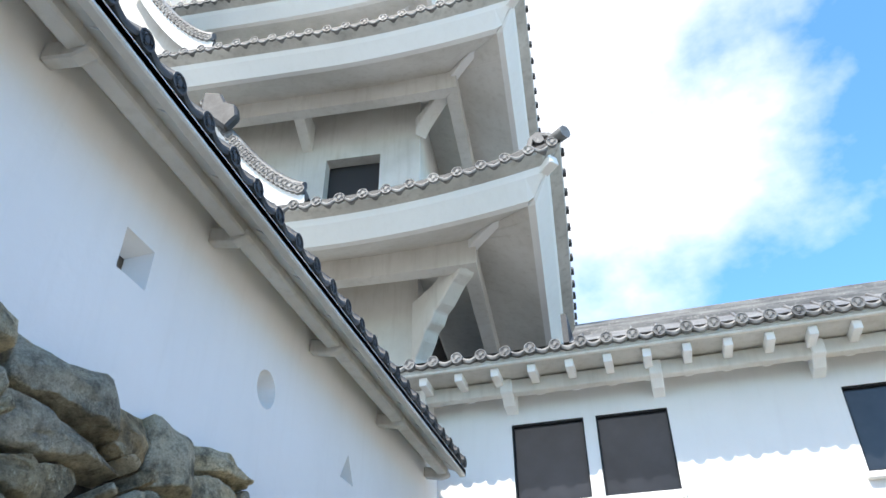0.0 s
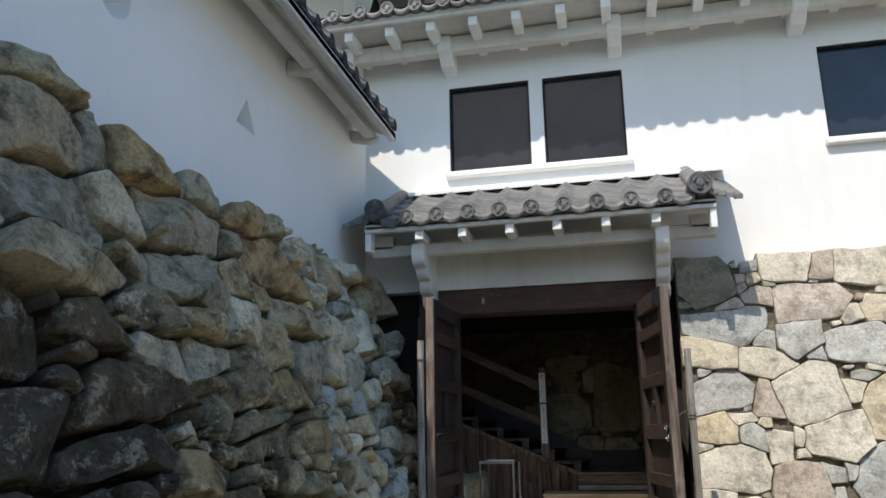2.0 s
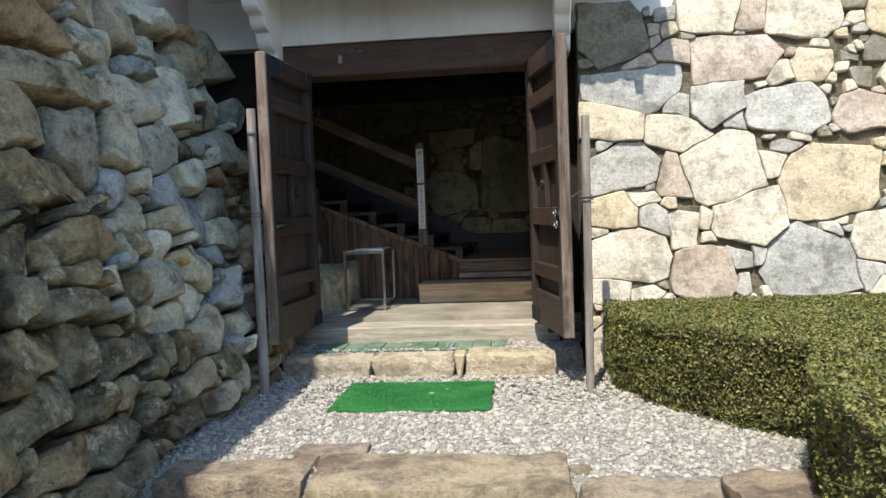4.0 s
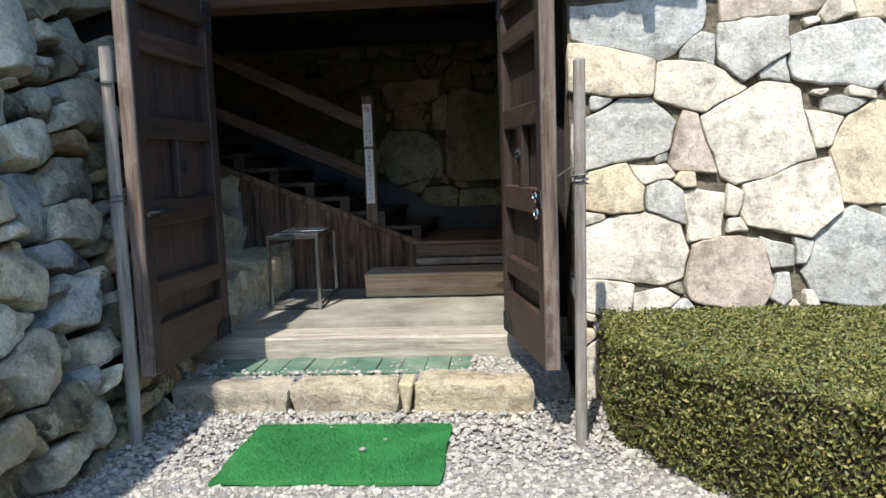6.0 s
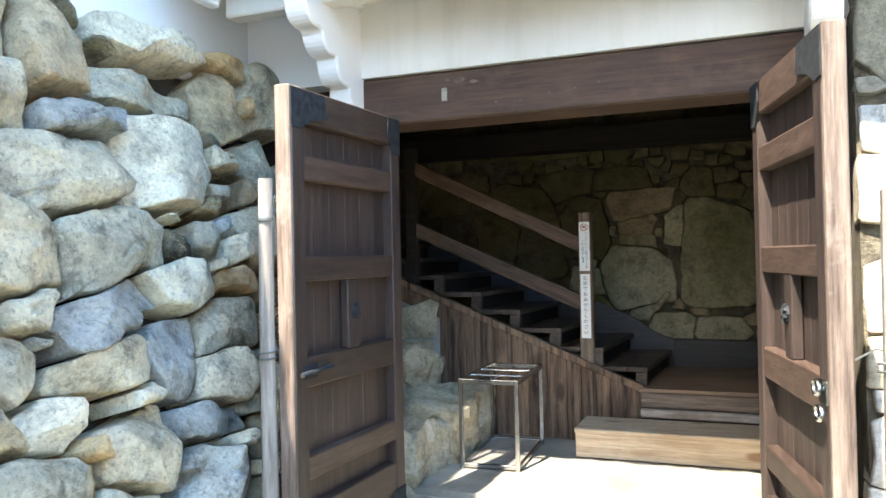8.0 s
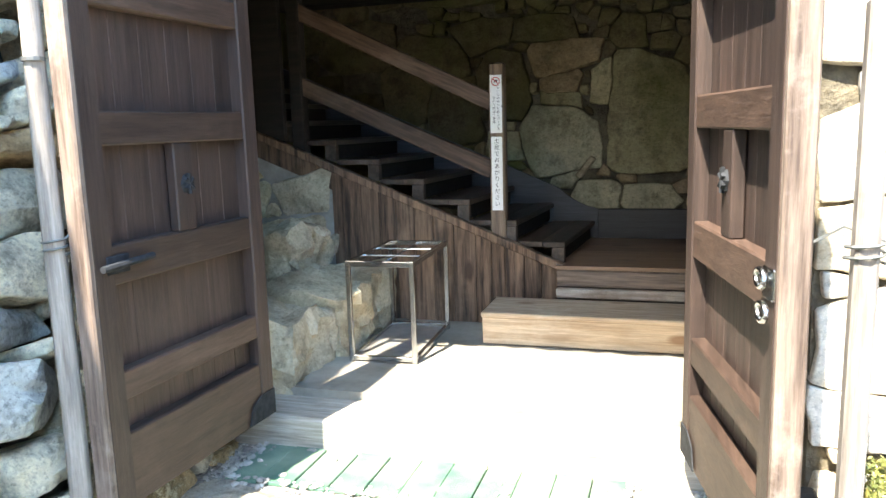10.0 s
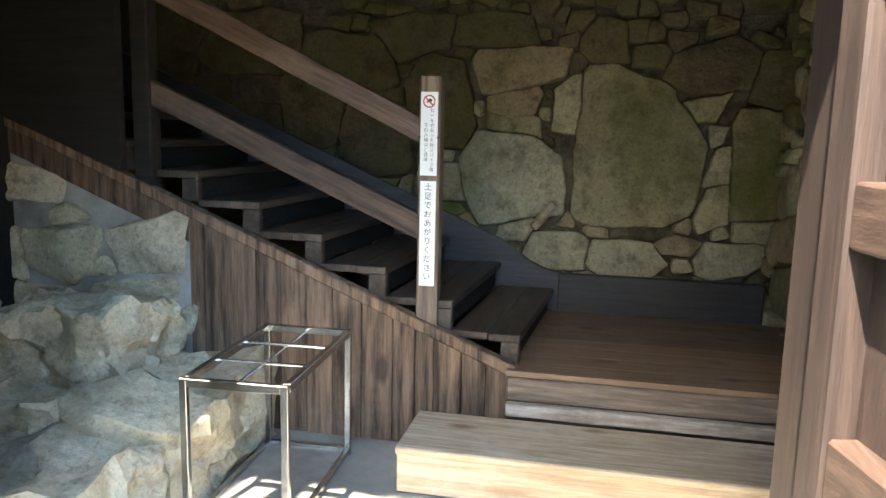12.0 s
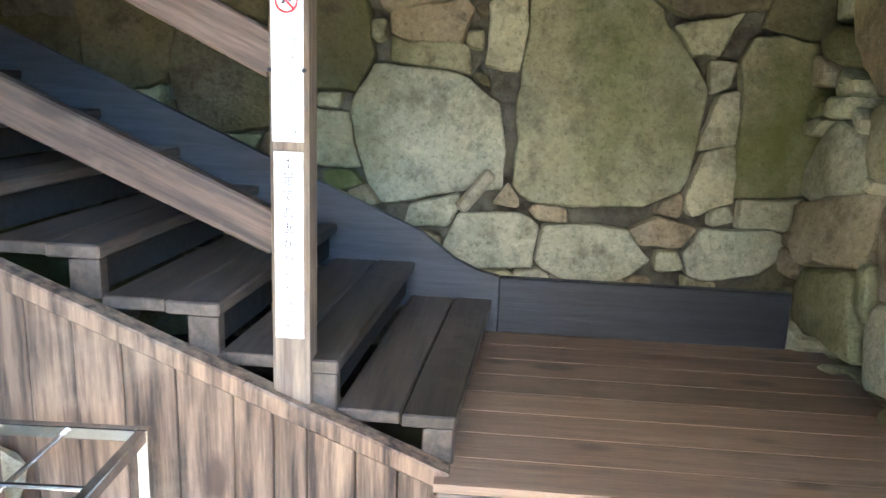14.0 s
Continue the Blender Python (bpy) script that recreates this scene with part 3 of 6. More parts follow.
def pan_mesh(w, drop, name="pan_tile", back_y=0.2):
    """The hanging lip of the pan tile between two round ends."""
    k = 8
    rows = []
    for y in (-0.006,):
        top = [((i / k - 0.5) * w, y, -drop * math.sin(math.pi * i / k)) for i in range(k + 1)]
        low = [(x, y, z - 0.055) for x, _, z in top]
        mid = [(x, y - 0.012, z - 0.03) for x, _, z in top]
        back = [(x, back_y, z - 0.055) for x, _, z in top]
        btop = [(x, back_y, z) for x, _, z in top]
        rows = [btop, top, mid, low, back]
    return mesh_of(sweep(rows), name, TILE, True, 50)


DISC, PAN = disc_mesh(0.075), pan_mesh(0.2, 0.045)
BIG_DISC, BIG_PAN = disc_mesh(0.085), pan_mesh(0.22, 0.05)
PAN_SHADED = pan_mesh(0.2, 0.04, "shaded_pan_tile", 0.05)
PAN_SHADED.materials[0] = TILE_SHADED
DISC_SHADED = disc_mesh(0.066, "shaded_eave_tile", 0.05)
DISC_SHADED.materials[0] = TILE_SHADED


# ---- ground ----
def ground_height(y):
    return -0.17 if y < 5.8 else (-0.03 if y > 5.95 else -0.17 + 0.14 * (y - 5.8) / 0.15)


_ys = [-900, -60, -10, 0, 2, 4, 5, 5.5, 5.8, 5.95, 6.5, 7.2, 8.3, 12, 60, 900]
_xs = [-900, -60, -8, -2, 0, 2, 8, 60, 900]
ground = part("ground", sweep([[(x, y, ground_height(y) if y < 8.3 else -0.06) for x in _xs] for y in _ys]), GRAVEL_BED)
tagged(ground, "pale grey gravel yard with a bed of fine stone chips", "ground", kind="structure")


def pebbles():
    """The loose chips of the gravel, each a small uneven lump, in one sheet of stuff; some lie on the bed before the sill."""
    rng = np.random.default_rng(5)
    t = (1 + 5 ** 0.5) / 2
    ico = np.array([(-1, t, 0), (1, t, 0), (-1, -t, 0), (1, -t, 0), (0, -1, t), (0, 1, t), (0, -1, -t), (0, 1, -t), (t, 0, -1), (t, 0, 1), (-t, 0, -1), (-t, 0, 1)]) / 1.9
    tri = np.array([(0, 11, 5), (0, 5, 1), (0, 1, 7), (0, 7, 10), (0, 10, 11), (1, 5, 9), (5, 11, 4), (11, 10, 2), (10, 7, 6), (7, 1, 8), (3, 9, 4), (3, 4, 2), (3, 2, 6), (3, 6, 8), (3, 8, 9), (4, 9, 5), (2, 4, 11), (6, 2, 10), (8, 6, 7), (9, 8, 1)])
    n = 30000
    x, y = rng.uniform(-1.4, 2.6, n), rng.uniform(4.6, 8.3, n)
    ok = ((y < 5.72) | (y > 5.98)) & ~((x > -0.42) & (x < 0.61) & (y > 7.11) & (y < 7.86)) & (x > -1.3)
    ok &= ~((x > -0.19) & (x < 1.02) & (y > 4.84) & (y < 5.63))
    x, y = np.append(x[ok], rng.uniform(-1.15, 1.2, 2200)), np.append(y[ok], rng.uniform(8.31, 8.69, 2200))
    bed = y > 8.305
    keep = ~(bed & (x > -0.9) & (x < 0.68) & (y > 8.37) & (rng.random(len(x)) < 0.975))
    x, y, bed = x[keep], y[keep], bed[keep]
    n = len(x)
    size = rng.gamma(5, 0.0016, n) + 0.003
    z = np.where(bed, np.where((x > -0.94) & (x < 0.71) & (y > 8.33), 0.131, 0.116), np.where(y < 5.8, -0.17, -0.03)) + size * 0.25
    sc = size[:, None] * rng.uniform(0.7, 1.35, (n, 3))
    sc[:, 2] *= 0.7
    v = ico[None] * sc[:, None] * rng.uniform(0.75, 1.2, (n, 12, 1))
    a = rng.uniform(0, 6.28, n)
    c, s = np.cos(a)[:, None], np.sin(a)[:, None]
    vx, vy = v[..., 0] * c - v[..., 1] * s, v[..., 0] * s + v[..., 1] * c
    co = np.stack((vx + x[:, None], vy + y[:, None], v[..., 2] + z[:, None]), -1).reshape(-1, 3)
    fa = (tri[None] + 12 * np.arange(n)[:, None, None]).reshape(-1, 3)
    me = bpy.data.meshes.new("gravel")
    me.from_pydata(co.tolist(), [], fa.tolist())
    me.materials.append(PEBBLE)
    ob = new("gravel", me)
    tagged(ob, "loose pale grey and white gravel chips on the yard", "gravel", kind="stuff")


pebbles()


def slab_stone(x0, x1, y0, y1, z0, z1, seed, mat, parent, name, rough=0.035, cuts=5):
    """A rough-hewn block: a subdivided box with worn edges and an uneven skin."""
    bm = box(x0, x1, y0, y1, z0, z1)
    bmesh.ops.recalc_face_normals(bm, faces=bm.faces)
    bevel(bm, min(0.045, (z1 - z0) * 0.25), 2)
    bmesh.ops.subdivide_edges(bm, edges=[e for e in bm.edges if e.calc_length() > 0.12], cuts=cuts, use_grid_fill=True)
    off = Vector((seed * 7.3, seed * 3.1, seed * 1.7))
    for v in bm.verts:
        v.co += noise.noise_vector(v.co * 3.2 + off) * rough + noise.noise_vector(v.co * 9 + off) * rough * 0.6 + noise.noise_vector(v.co * 24 + off) * rough * 0.22
    return part(name, bm, mat, parent, smooth=True, sharp=27)


stone_step = thing("stone_step", "low step of long worn brown stone blocks across the gravel", "step", kind="structure")
for k, (a, b, f, d, top) in enumerate(((-0.95, -0.21, 5.86, 0.34, 0.0), (-0.17, 1.02, 5.72, 0.50, 0.02), (1.06, 1.63, 5.6, 0.32, 0.0), (1.66, 2.1, 5.5, 0.42, 0.04))):
    slab_stone(a, b, f, f + d, -0.26, top, k + 1, ROCK_STEP, stone_step, "step_stone")
slab_stone(-0.38, 0.0, 6.27, 6.42, -0.07, -0.005, 9, ROCK_STEP, stone_step, "step_stone", 0.02, 3)
slab_stone(1.02, 1.12, 6.02, 6.1, -0.07, 0.0, 10, ROCK_STEP, stone_step, "step_stone", 0.01, 2)

gate_step = thing("gate_step", "low kerb of yellowish stones before the gate sill", "step", kind="structure")
for k, (a, b, f, top) in enumerate(((-1.05, -0.33, 8.1, 0.12), (-0.32, 0.28, 8.1, 0.13), (0.385, 1.06, 8.07, 0.14))):
    slab_stone(a, b, f, f + 0.26, -0.12, top, k + 21, ROCK_KERB, gate_step, "kerb_stone", 0.034)
part("wedge_stone", prism([(0.29, 0.14), (0.38, 0.14), (0.35, -0.03), (0.325, -0.04)], 1, 8.07, 8.28, 0.012), ROCK_PALE, gate_step, "small pale wedge stone")
gate_bed = part("gate_bed", box(-1.2, 1.25, 8.3, 8.78, -0.1, 0.115), GRAVEL_BED)
tagged(gate_bed, "packed gravel bed between kerb and gate sill", "ground", kind="structure")


# ---- walls of stone ----
def left_face(y, z):
    return Vector((-1.12 - 0.285 * z, y, z))


def left_pose(y, z):
    return facing(left_face(y, z), (0, 1, 0), (-0.285, 0, 1))


def right_face(x, z):
    return Vector((x, 8.45 + 0.09 * z, z))


def right_pose(x, z):
    return facing(right_face(x, z), (1, 0, 0), (0, 0.09, 1))


wall_left_base = part("wall_left_base", prism([(-1.09, -0.3), (-1.93, 2.72), (-2.6, 2.72), (-2.6, -0.3)], 1, -6, 8.9), EARTH)
wall_left_base.data.transform(Matrix.Translation((-0.07, 0, 0)))
tagged(wall_left_base, "battered wall of rough dark boulders with lichen", "stone wall", kind="structure")
wall_right_base = part("wall_right_base", prism([(8.44, -0.3), (8.705, 2.66), (9.1, 2.66), (9.1, -0.3)], 0, 1.3, 9.0), JOINT)
tagged(wall_right_base, "sunlit wall of pale beige and grey fitted stones", "stone wall", kind="structure")

# unseen walls added out of view to cut sky light and bounce sun
for nm, b, m, say in (("wall_yard_right", (8.0, 8.4, -9.0, 8.5, -0.3, 5.5), WHITE_OLD, "unseen white wall added to block sky and bounce light"), ("wall_yard_behind", (-3.0, 8.4, -9.4, -9.0, -0.3, 5.5), JOINT, "unseen dark wall added to cut light into the gate")):
    tagged(part(nm, box(*b), m), say, "wall", kind="structure")

# ---- white wall with loopholes ----
def shift_loop(poly, dy, dz):
    return [(a + dy, b + dz) for a, b in poly]


circle = [(0.14 * math.cos(2 * math.pi * i / 28), 0.145 * math.sin(2 * math.pi * i / 28)) for i in range(28)]
HOLES = [shift_loop([(-0.155, -0.08), (0.155, -0.08), (0.0, 0.17)], 6.015, 3.505),
         shift_loop(circle, 4.42, 3.6),
         shift_loop(rect(-0.135, 0.135, -0.135, 0.135), 2.785, 3.675)]
wall_left = part("wall_left", holed_wall(rect(-6, 8.86, 2.6, 4.5), HOLES, lambda a, b, d: (-1.94 - d, a, b), 0.16, 0.62), WHITE)
tagged(wall_left, "white plastered wall with shaped loopholes above boulders", "wall", kind="structure")
wall_left_core = part("wall_left_core", box(-2.42, -2.15, -6, 8.86, 2.6, 4.5), WHITE_OLD)
tagged(wall_left_core, "plaster back of the white wall", "wall", kind="structure")

wall_roof = thing("wall_roof", "tiled roof along the top of the white wall", "roof", kind="structure")
Y0, Y1 = -6.0, 8.38
EDGE_X, EDGE_Z = -1.47, 4.24
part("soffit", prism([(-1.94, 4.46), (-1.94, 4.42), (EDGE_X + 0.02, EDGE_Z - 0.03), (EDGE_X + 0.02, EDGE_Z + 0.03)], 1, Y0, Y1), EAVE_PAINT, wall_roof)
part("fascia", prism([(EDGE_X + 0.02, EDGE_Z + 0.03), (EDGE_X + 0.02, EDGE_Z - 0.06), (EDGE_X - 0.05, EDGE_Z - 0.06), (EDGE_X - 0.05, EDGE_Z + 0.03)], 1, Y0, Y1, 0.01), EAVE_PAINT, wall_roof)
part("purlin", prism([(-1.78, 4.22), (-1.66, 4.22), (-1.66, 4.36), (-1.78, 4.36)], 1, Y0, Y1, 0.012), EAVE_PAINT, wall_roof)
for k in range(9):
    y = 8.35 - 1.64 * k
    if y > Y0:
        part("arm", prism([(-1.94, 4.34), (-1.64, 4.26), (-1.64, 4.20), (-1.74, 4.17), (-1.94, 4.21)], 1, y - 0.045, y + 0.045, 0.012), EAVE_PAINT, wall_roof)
part("tile_slope", prism([(EDGE_X - 0.02, EDGE_Z + 0.03), (EDGE_X - 0.02, EDGE_Z + 0.08), (-2.18, 4.95), (-2.9, 4.3), (-2.86, 4.26), (-2.18, 4.86)], 1, Y0, Y1), TILE_SHADED, wall_roof)
_rib = mesh_of(tube([(EDGE_X - 0.01, 0, EDGE_Z + 0.12), (-2.15, 0, 5.0)], 0.058, 10), "roll_tile", TILE_SHADED, True)
_turn = Matrix.Rotation(radians(90), 4, "Z")
for k in range(40):
    y = Y1 - 0.07 - 0.306 * k
    if y > 0.2:
        shared("eave_tile", DISC_SHADED, wall_roof, Matrix.Translation((EDGE_X + 0.025, y, EDGE_Z + 0.10)) @ _turn)
        shared("pan_tile", PAN_SHADED, wall_roof, Matrix.Translation((EDGE_X + 0.02, y - 0.153, EDGE_Z + 0.125)) @ _turn)
        shared("roll_tile", _rib, wall_roof, Matrix.Translation((0, y, 0)))
for k in range(24):
    y = Y1 - 0.3 - 0.58 * k
    p_, q_ = Vector((-1.62, y, 4.285)), Vector((EDGE_X - 0.045, y, EDGE_Z - 0.028))
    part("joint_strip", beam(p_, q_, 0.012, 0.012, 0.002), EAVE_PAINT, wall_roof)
part("ridge", tube([(-2.18, Y0, 4.98), (-2.18, Y1, 4.98)], 0.13, 12), TILE_SHADED, wall_roof, smooth=True)

# ---- facade over the gate ----
WINDOWS = [(-0.96, -0.06), (0.09, 0.95), (2.9, 3.82), (4.0, 4.9)]
facade = part("wall_facade", holed_wall(rect(-2.5, 9.0, 2.63, 5.75), [rect(a, b, 3.96, 4.95) for a, b in WINDOWS], lambda a, b, d: (a, 8.86 + d, b), 0.2), WHITE)
tagged(facade, "white plastered upper storey with dark shuttered windows", "wall", kind="structure")
for k, (a, b) in enumerate(WINDOWS):
    w = thing(f"window_{k + 1}", "square dark shuttered window with white plaster frame", "window", "facade windows", "structure")
    part("shutter", box(a - 0.01, b + 0.01, 8.93, 8.96, 3.95, 4.96), SHUTTER, w, "dark shutter board")
    fr = 0.018
    part("frame", holed_wall(rect(a, b, 3.96, 4.95), [rect(a + fr, b - fr, 3.96 + fr, 4.95 - fr)], lambda p, q, d: (p, 8.875 + d, q), 0.055), IRON, w)
for a, b in ((-1.0, 1.0), (2.86, 4.94)):
    s_ = part("window_sill", box(a, b, 8.79, 8.87, 3.865, 3.935, 0.012), WHITE)
    tagged(s_, "projecting white plaster sill under the windows", "window sill", kind="structure")

facade_eave = thing("facade_eave", "tiled eave of the white storey with block rafter ends", "roof", kind="structure")
part("eave_board", prism([(8.09, 5.50), (8.09, 5.46), (8.14, 5.42), (8.9, 5.41), (8.9, 5.70)], 0, -2.3, 9.0), EAVE_PAINT, facade_eave)
part("fascia", box(-2.3, 9.0, 8.10, 8.16, 5.42, 5.49, 0.01), WHITE_OLD, facade_eave)
part("purlin", box(-2.2, 9.0, 8.50, 8.64, 5.22, 5.40, 0.012), WHITE_OLD, facade_eave)
for k in range(24):
    x = -1.92 + 0.457 * k
    part("rafter", box(x - 0.05, x + 0.05, 8.17, 8.9, 5.31, 5.42, 0.008), WHITE, facade_eave)
for k in range(6):
    x = -2.75 + 1.82 * k if k else -2.05
    part("bracket", prism([(8.87, 5.40), (8.46, 5.40), (8.46, 5.22), (8.56, 5.20), (8.66, 5.12), (8.87, 5.08)], 0, x - 0.075, x + 0.075, 0.012), WHITE, facade_eave)
for k in range(37):
    x = -2.36 + 0.306 * k
    shared("eave_tile", DISC, facade_eave, pose(x, 8.025, 5.555))
    shared("pan_tile", PAN, facade_eave, pose(x + 0.153, 8.05, 5.575))
roof_right = thing("facade_roof", "grey tiled roof of the white storey", "roof", kind="structure")
part("tile_slope", prism([(8.08, 5.58), (8.6, 5.93), (9.45, 6.53), (10.3, 5.6), (8.9, 5.55)], 0, -0.05, 9.0), TILE, roof_right)
for k in range(30):
    x = 0.08 + 0.306 * k
    part("roll_tile", tube([(x, 8.1, 5.58), (x, 8.6, 5.94), (x, 9.45, 6.53)], 0.022, 8), TILE, roof_right, smooth=True)
for k in range(10):
    f = k / 10
    part("course", box(-0.05, 9.0, 8.60 + 0.85 * f, 8.64 + 0.85 * f, 5.92 + 0.60 * f, 5.975 + 0.60 * f), TILE, roof_right)
part("ridge", box(-0.08, 9.0, 9.40, 9.52, 6.46, 6.56, 0.02), TILE, roof_right)
part("end_board", box(-0.12, -0.05, 8.1, 9.5, 5.6, 6.0), TILE_SHADED, roof_right)
roof_left = thing("lean_to_roof", "short tiled slope between eave and tower wall", "roof", kind="structure")
part("tile_slope", prism([(8.08, 5.58), (9.6, 6.0), (9.6, 5.5), (8.9, 5.5)], 0, -3.2, -0.12), TILE_SHADED, roof_left)

# ---- hood over the gate ----
hood = thing("gate_hood", "small grey tiled hood roof on white plaster brackets over the gate", "hood roof", kind="structure")


def hood_z(y):
    return 3.20 + (y - 7.97) / 0.87 * 0.50


def wave(x):
    """The S-shaped swell of the hood's tiles."""
    t = ((x + 1.224 + 0.153) / 0.306) % 1.0
    return 0.030 * math.cos(2 * math.pi * (t - 0.5)) + 0.010 * math.cos(4 * math.pi * (t - 0.5) + 0.7)


_xs = [-1.5 + 3.0 * i / 160 for i in range(161)]
for c in range(4):
    f0, f1 = 7.97 + 0.2175 * c, 7.97 + 0.2175 * (c + 1) + 0.03
    lift = 0.012
    rows = [[(x, f0, hood_z(f0) + wave(x) - 0.035 + lift) for x in _xs], [(x, f0 - 0.006, hood_z(f0) + wave(x) - 0.015 + lift) for x in _xs],
            [(x, f0, hood_z(f0) + wave(x) + 0.012 + lift) for x in _xs], [(x, f1, hood_z(f1) + wave(x) * 0.9 - 0.012 + lift) for x in _xs]]
    part("tile_course", sweep(rows), TILE, hood, smooth=True, sharp=45)
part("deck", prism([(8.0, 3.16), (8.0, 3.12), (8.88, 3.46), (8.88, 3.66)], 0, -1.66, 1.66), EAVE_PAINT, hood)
for k in range(9):
    x = -1.224 + 0.306 * k
    shared("eave_tile", DISC, hood, pose(x, 7.955, 3.215))
    shared("pan_tile", PAN, hood, pose(x + 0.153, 7.965, 3.215))
shared("pan_tile", PAN, hood, pose(-1.377, 7.965, 3.215))
for sx in (-1, 1):
    bm = tube([(sx * 1.53, 7.93, 3.29), (sx * 1.53, 8.12, 3.33), (sx * 1.53, 8.3, 3.42), (sx * 1.5, 8.84, 3.70)], [0.10, 0.09, 0.085, 0.08], 18)
    part("verge_roll", bm, TILE, hood, "large round verge tile", smooth=True)
    shared("verge_disc", BIG_DISC, hood, pose(sx * 1.53, 7.925, 3.30) @ Matrix.Scale(1.28, 4))
    for j in range(4):
        x0, x1 = sx * (1.60 + 0.07 * j), sx * (1.68 + 0.07 * j)
        lo, hi = min(x0, x1), max(x0, x1)
        part("wing_tile", prism([(7.95 + 0.01 * j, 3.24 - 0.018 * j), (7.95 + 0.01 * j, 3.19 - 0.018 * j), (8.86, 3.60 - 0.02 * j), (8.86, 3.68 - 0.03 * j)], 0, lo, hi, 0.006), TILE, hood)
    part("verge_board", box(min(sx * 1.60, sx * 1.66), max(sx * 1.60, sx * 1.66), 8.02, 8.16, 2.90, 3.12, 0.008), WHITE, hood)
    part("verge_arm", box(min(sx * 1.45, sx * 1.66), max(sx * 1.45, sx * 1.66), 8.3, 8.42, 2.98, 3.12, 0.008), WHITE_OLD, hood)
part("fascia", box(-1.66, 1.66, 8.00, 8.05, 3.08, 3.15, 0.008), WHITE_OLD, hood)
part("top_flashing", prism([(8.70, 3.66), (8.86, 3.70), (8.86, 3.76), (8.70, 3.70)], 0, -1.4, 1.86), WHITE, hood)
for x in (-1.11, -0.68, -0.22, 0.23, 0.68, 1.13):
    part("rafter", box(x - 0.042, x + 0.042, 8.03, 8.85, 2.99, 3.085, 0.006), WHITE, hood)
part("purlin", box(-1.68, 1.68, 8.30, 8.42, 2.90, 3.02, 0.01), WHITE_OLD, hood)
part("panel", box(-1.12, 1.14, 8.72, 8.88, 2.605, 3.16), WHITE_OLD, hood, "white plaster panel over the lintel")
lobes = [(8.86, 2.99), (8.16, 2.99), (8.15, 2.90)]
for cy, cz, r in ((8.26, 2.88, 0.11), (8.42, 2.77, 0.11), (8.56, 2.64, 0.11), (8.68, 2.51, 0.10)):
    lobes += [(cy + r * math.cos(t), cz + r * math.sin(t)) for t in [radians(q) for q in (186, 198, 210, 222, 234, 246, 258, 270, 282)]]
lobes += [(8.86, 2.40)]
for x in (-1.16, 1.18):
    part("bracket", prism(lobes, 0, x - 0.065, x + 0.065, 0.01), WHITE, hood, "scalloped white plaster bracket")

# ---- gate frame and doors ----
gate_frame = thing("door_frame", "heavy brown timber gate frame with deep lintel", "gate frame", kind="structure")
part("lintel", box(-1.30, 1.13, 8.74, 9.02, 2.34, 2.60, 0.012), LINTEL_WOOD, gate_frame)
part("post", box(-1.32, -1.16, 8.72, 9.0, 0.1, 2.34, 0.012), DOOR_WOOD, gate_frame)
part("post", box(0.935, 1.13, 8.72, 9.0, 0.1, 2.34, 0.012), DOOR_WOOD, gate_frame)
sill = part("gate_sill", box(-1.15, 1.1, 8.70, 8.98, 0.1, 0.265, 0.015), SILL_WOOD, gate_frame, "bleached timber sill")
part("nail_plate", box(-0.63, -0.60, 8.734, 8.745, 2.44, 2.51), SILL_WOOD, gate_frame, "pale patch on the lintel")
rngs = random.Random(8)
for x, z, w, h in ((-0.53, 2.545, 0.10, 0.035), (-0.60, 2.55, 0.04, 0.02), (-0.45, 2.53, 0.05, 0.02), (-0.33, 2.41, 0.012, 0.012), (-0.2, 2.405, 0.03, 0.01), (-0.05, 2.43, 0.012, 0.012), (0.05, 2.41, 0.02, 0.012), (0.08, 2.44, 0.012, 0.012), (0.2, 2.46, 0.014, 0.01)):
    ring = [(x + w / 2 * math.cos(0.785 * q) * rngs.uniform(0.6, 1.1), z + h / 2 * math.sin(0.785 * q) * rngs.uniform(0.6, 1.1)) for q in range(8)]
    part("scuff", prism(ring, 1, 8.7375, 8.742), DOOR_EDGE, gate_frame, "pale worn patch on the lintel")


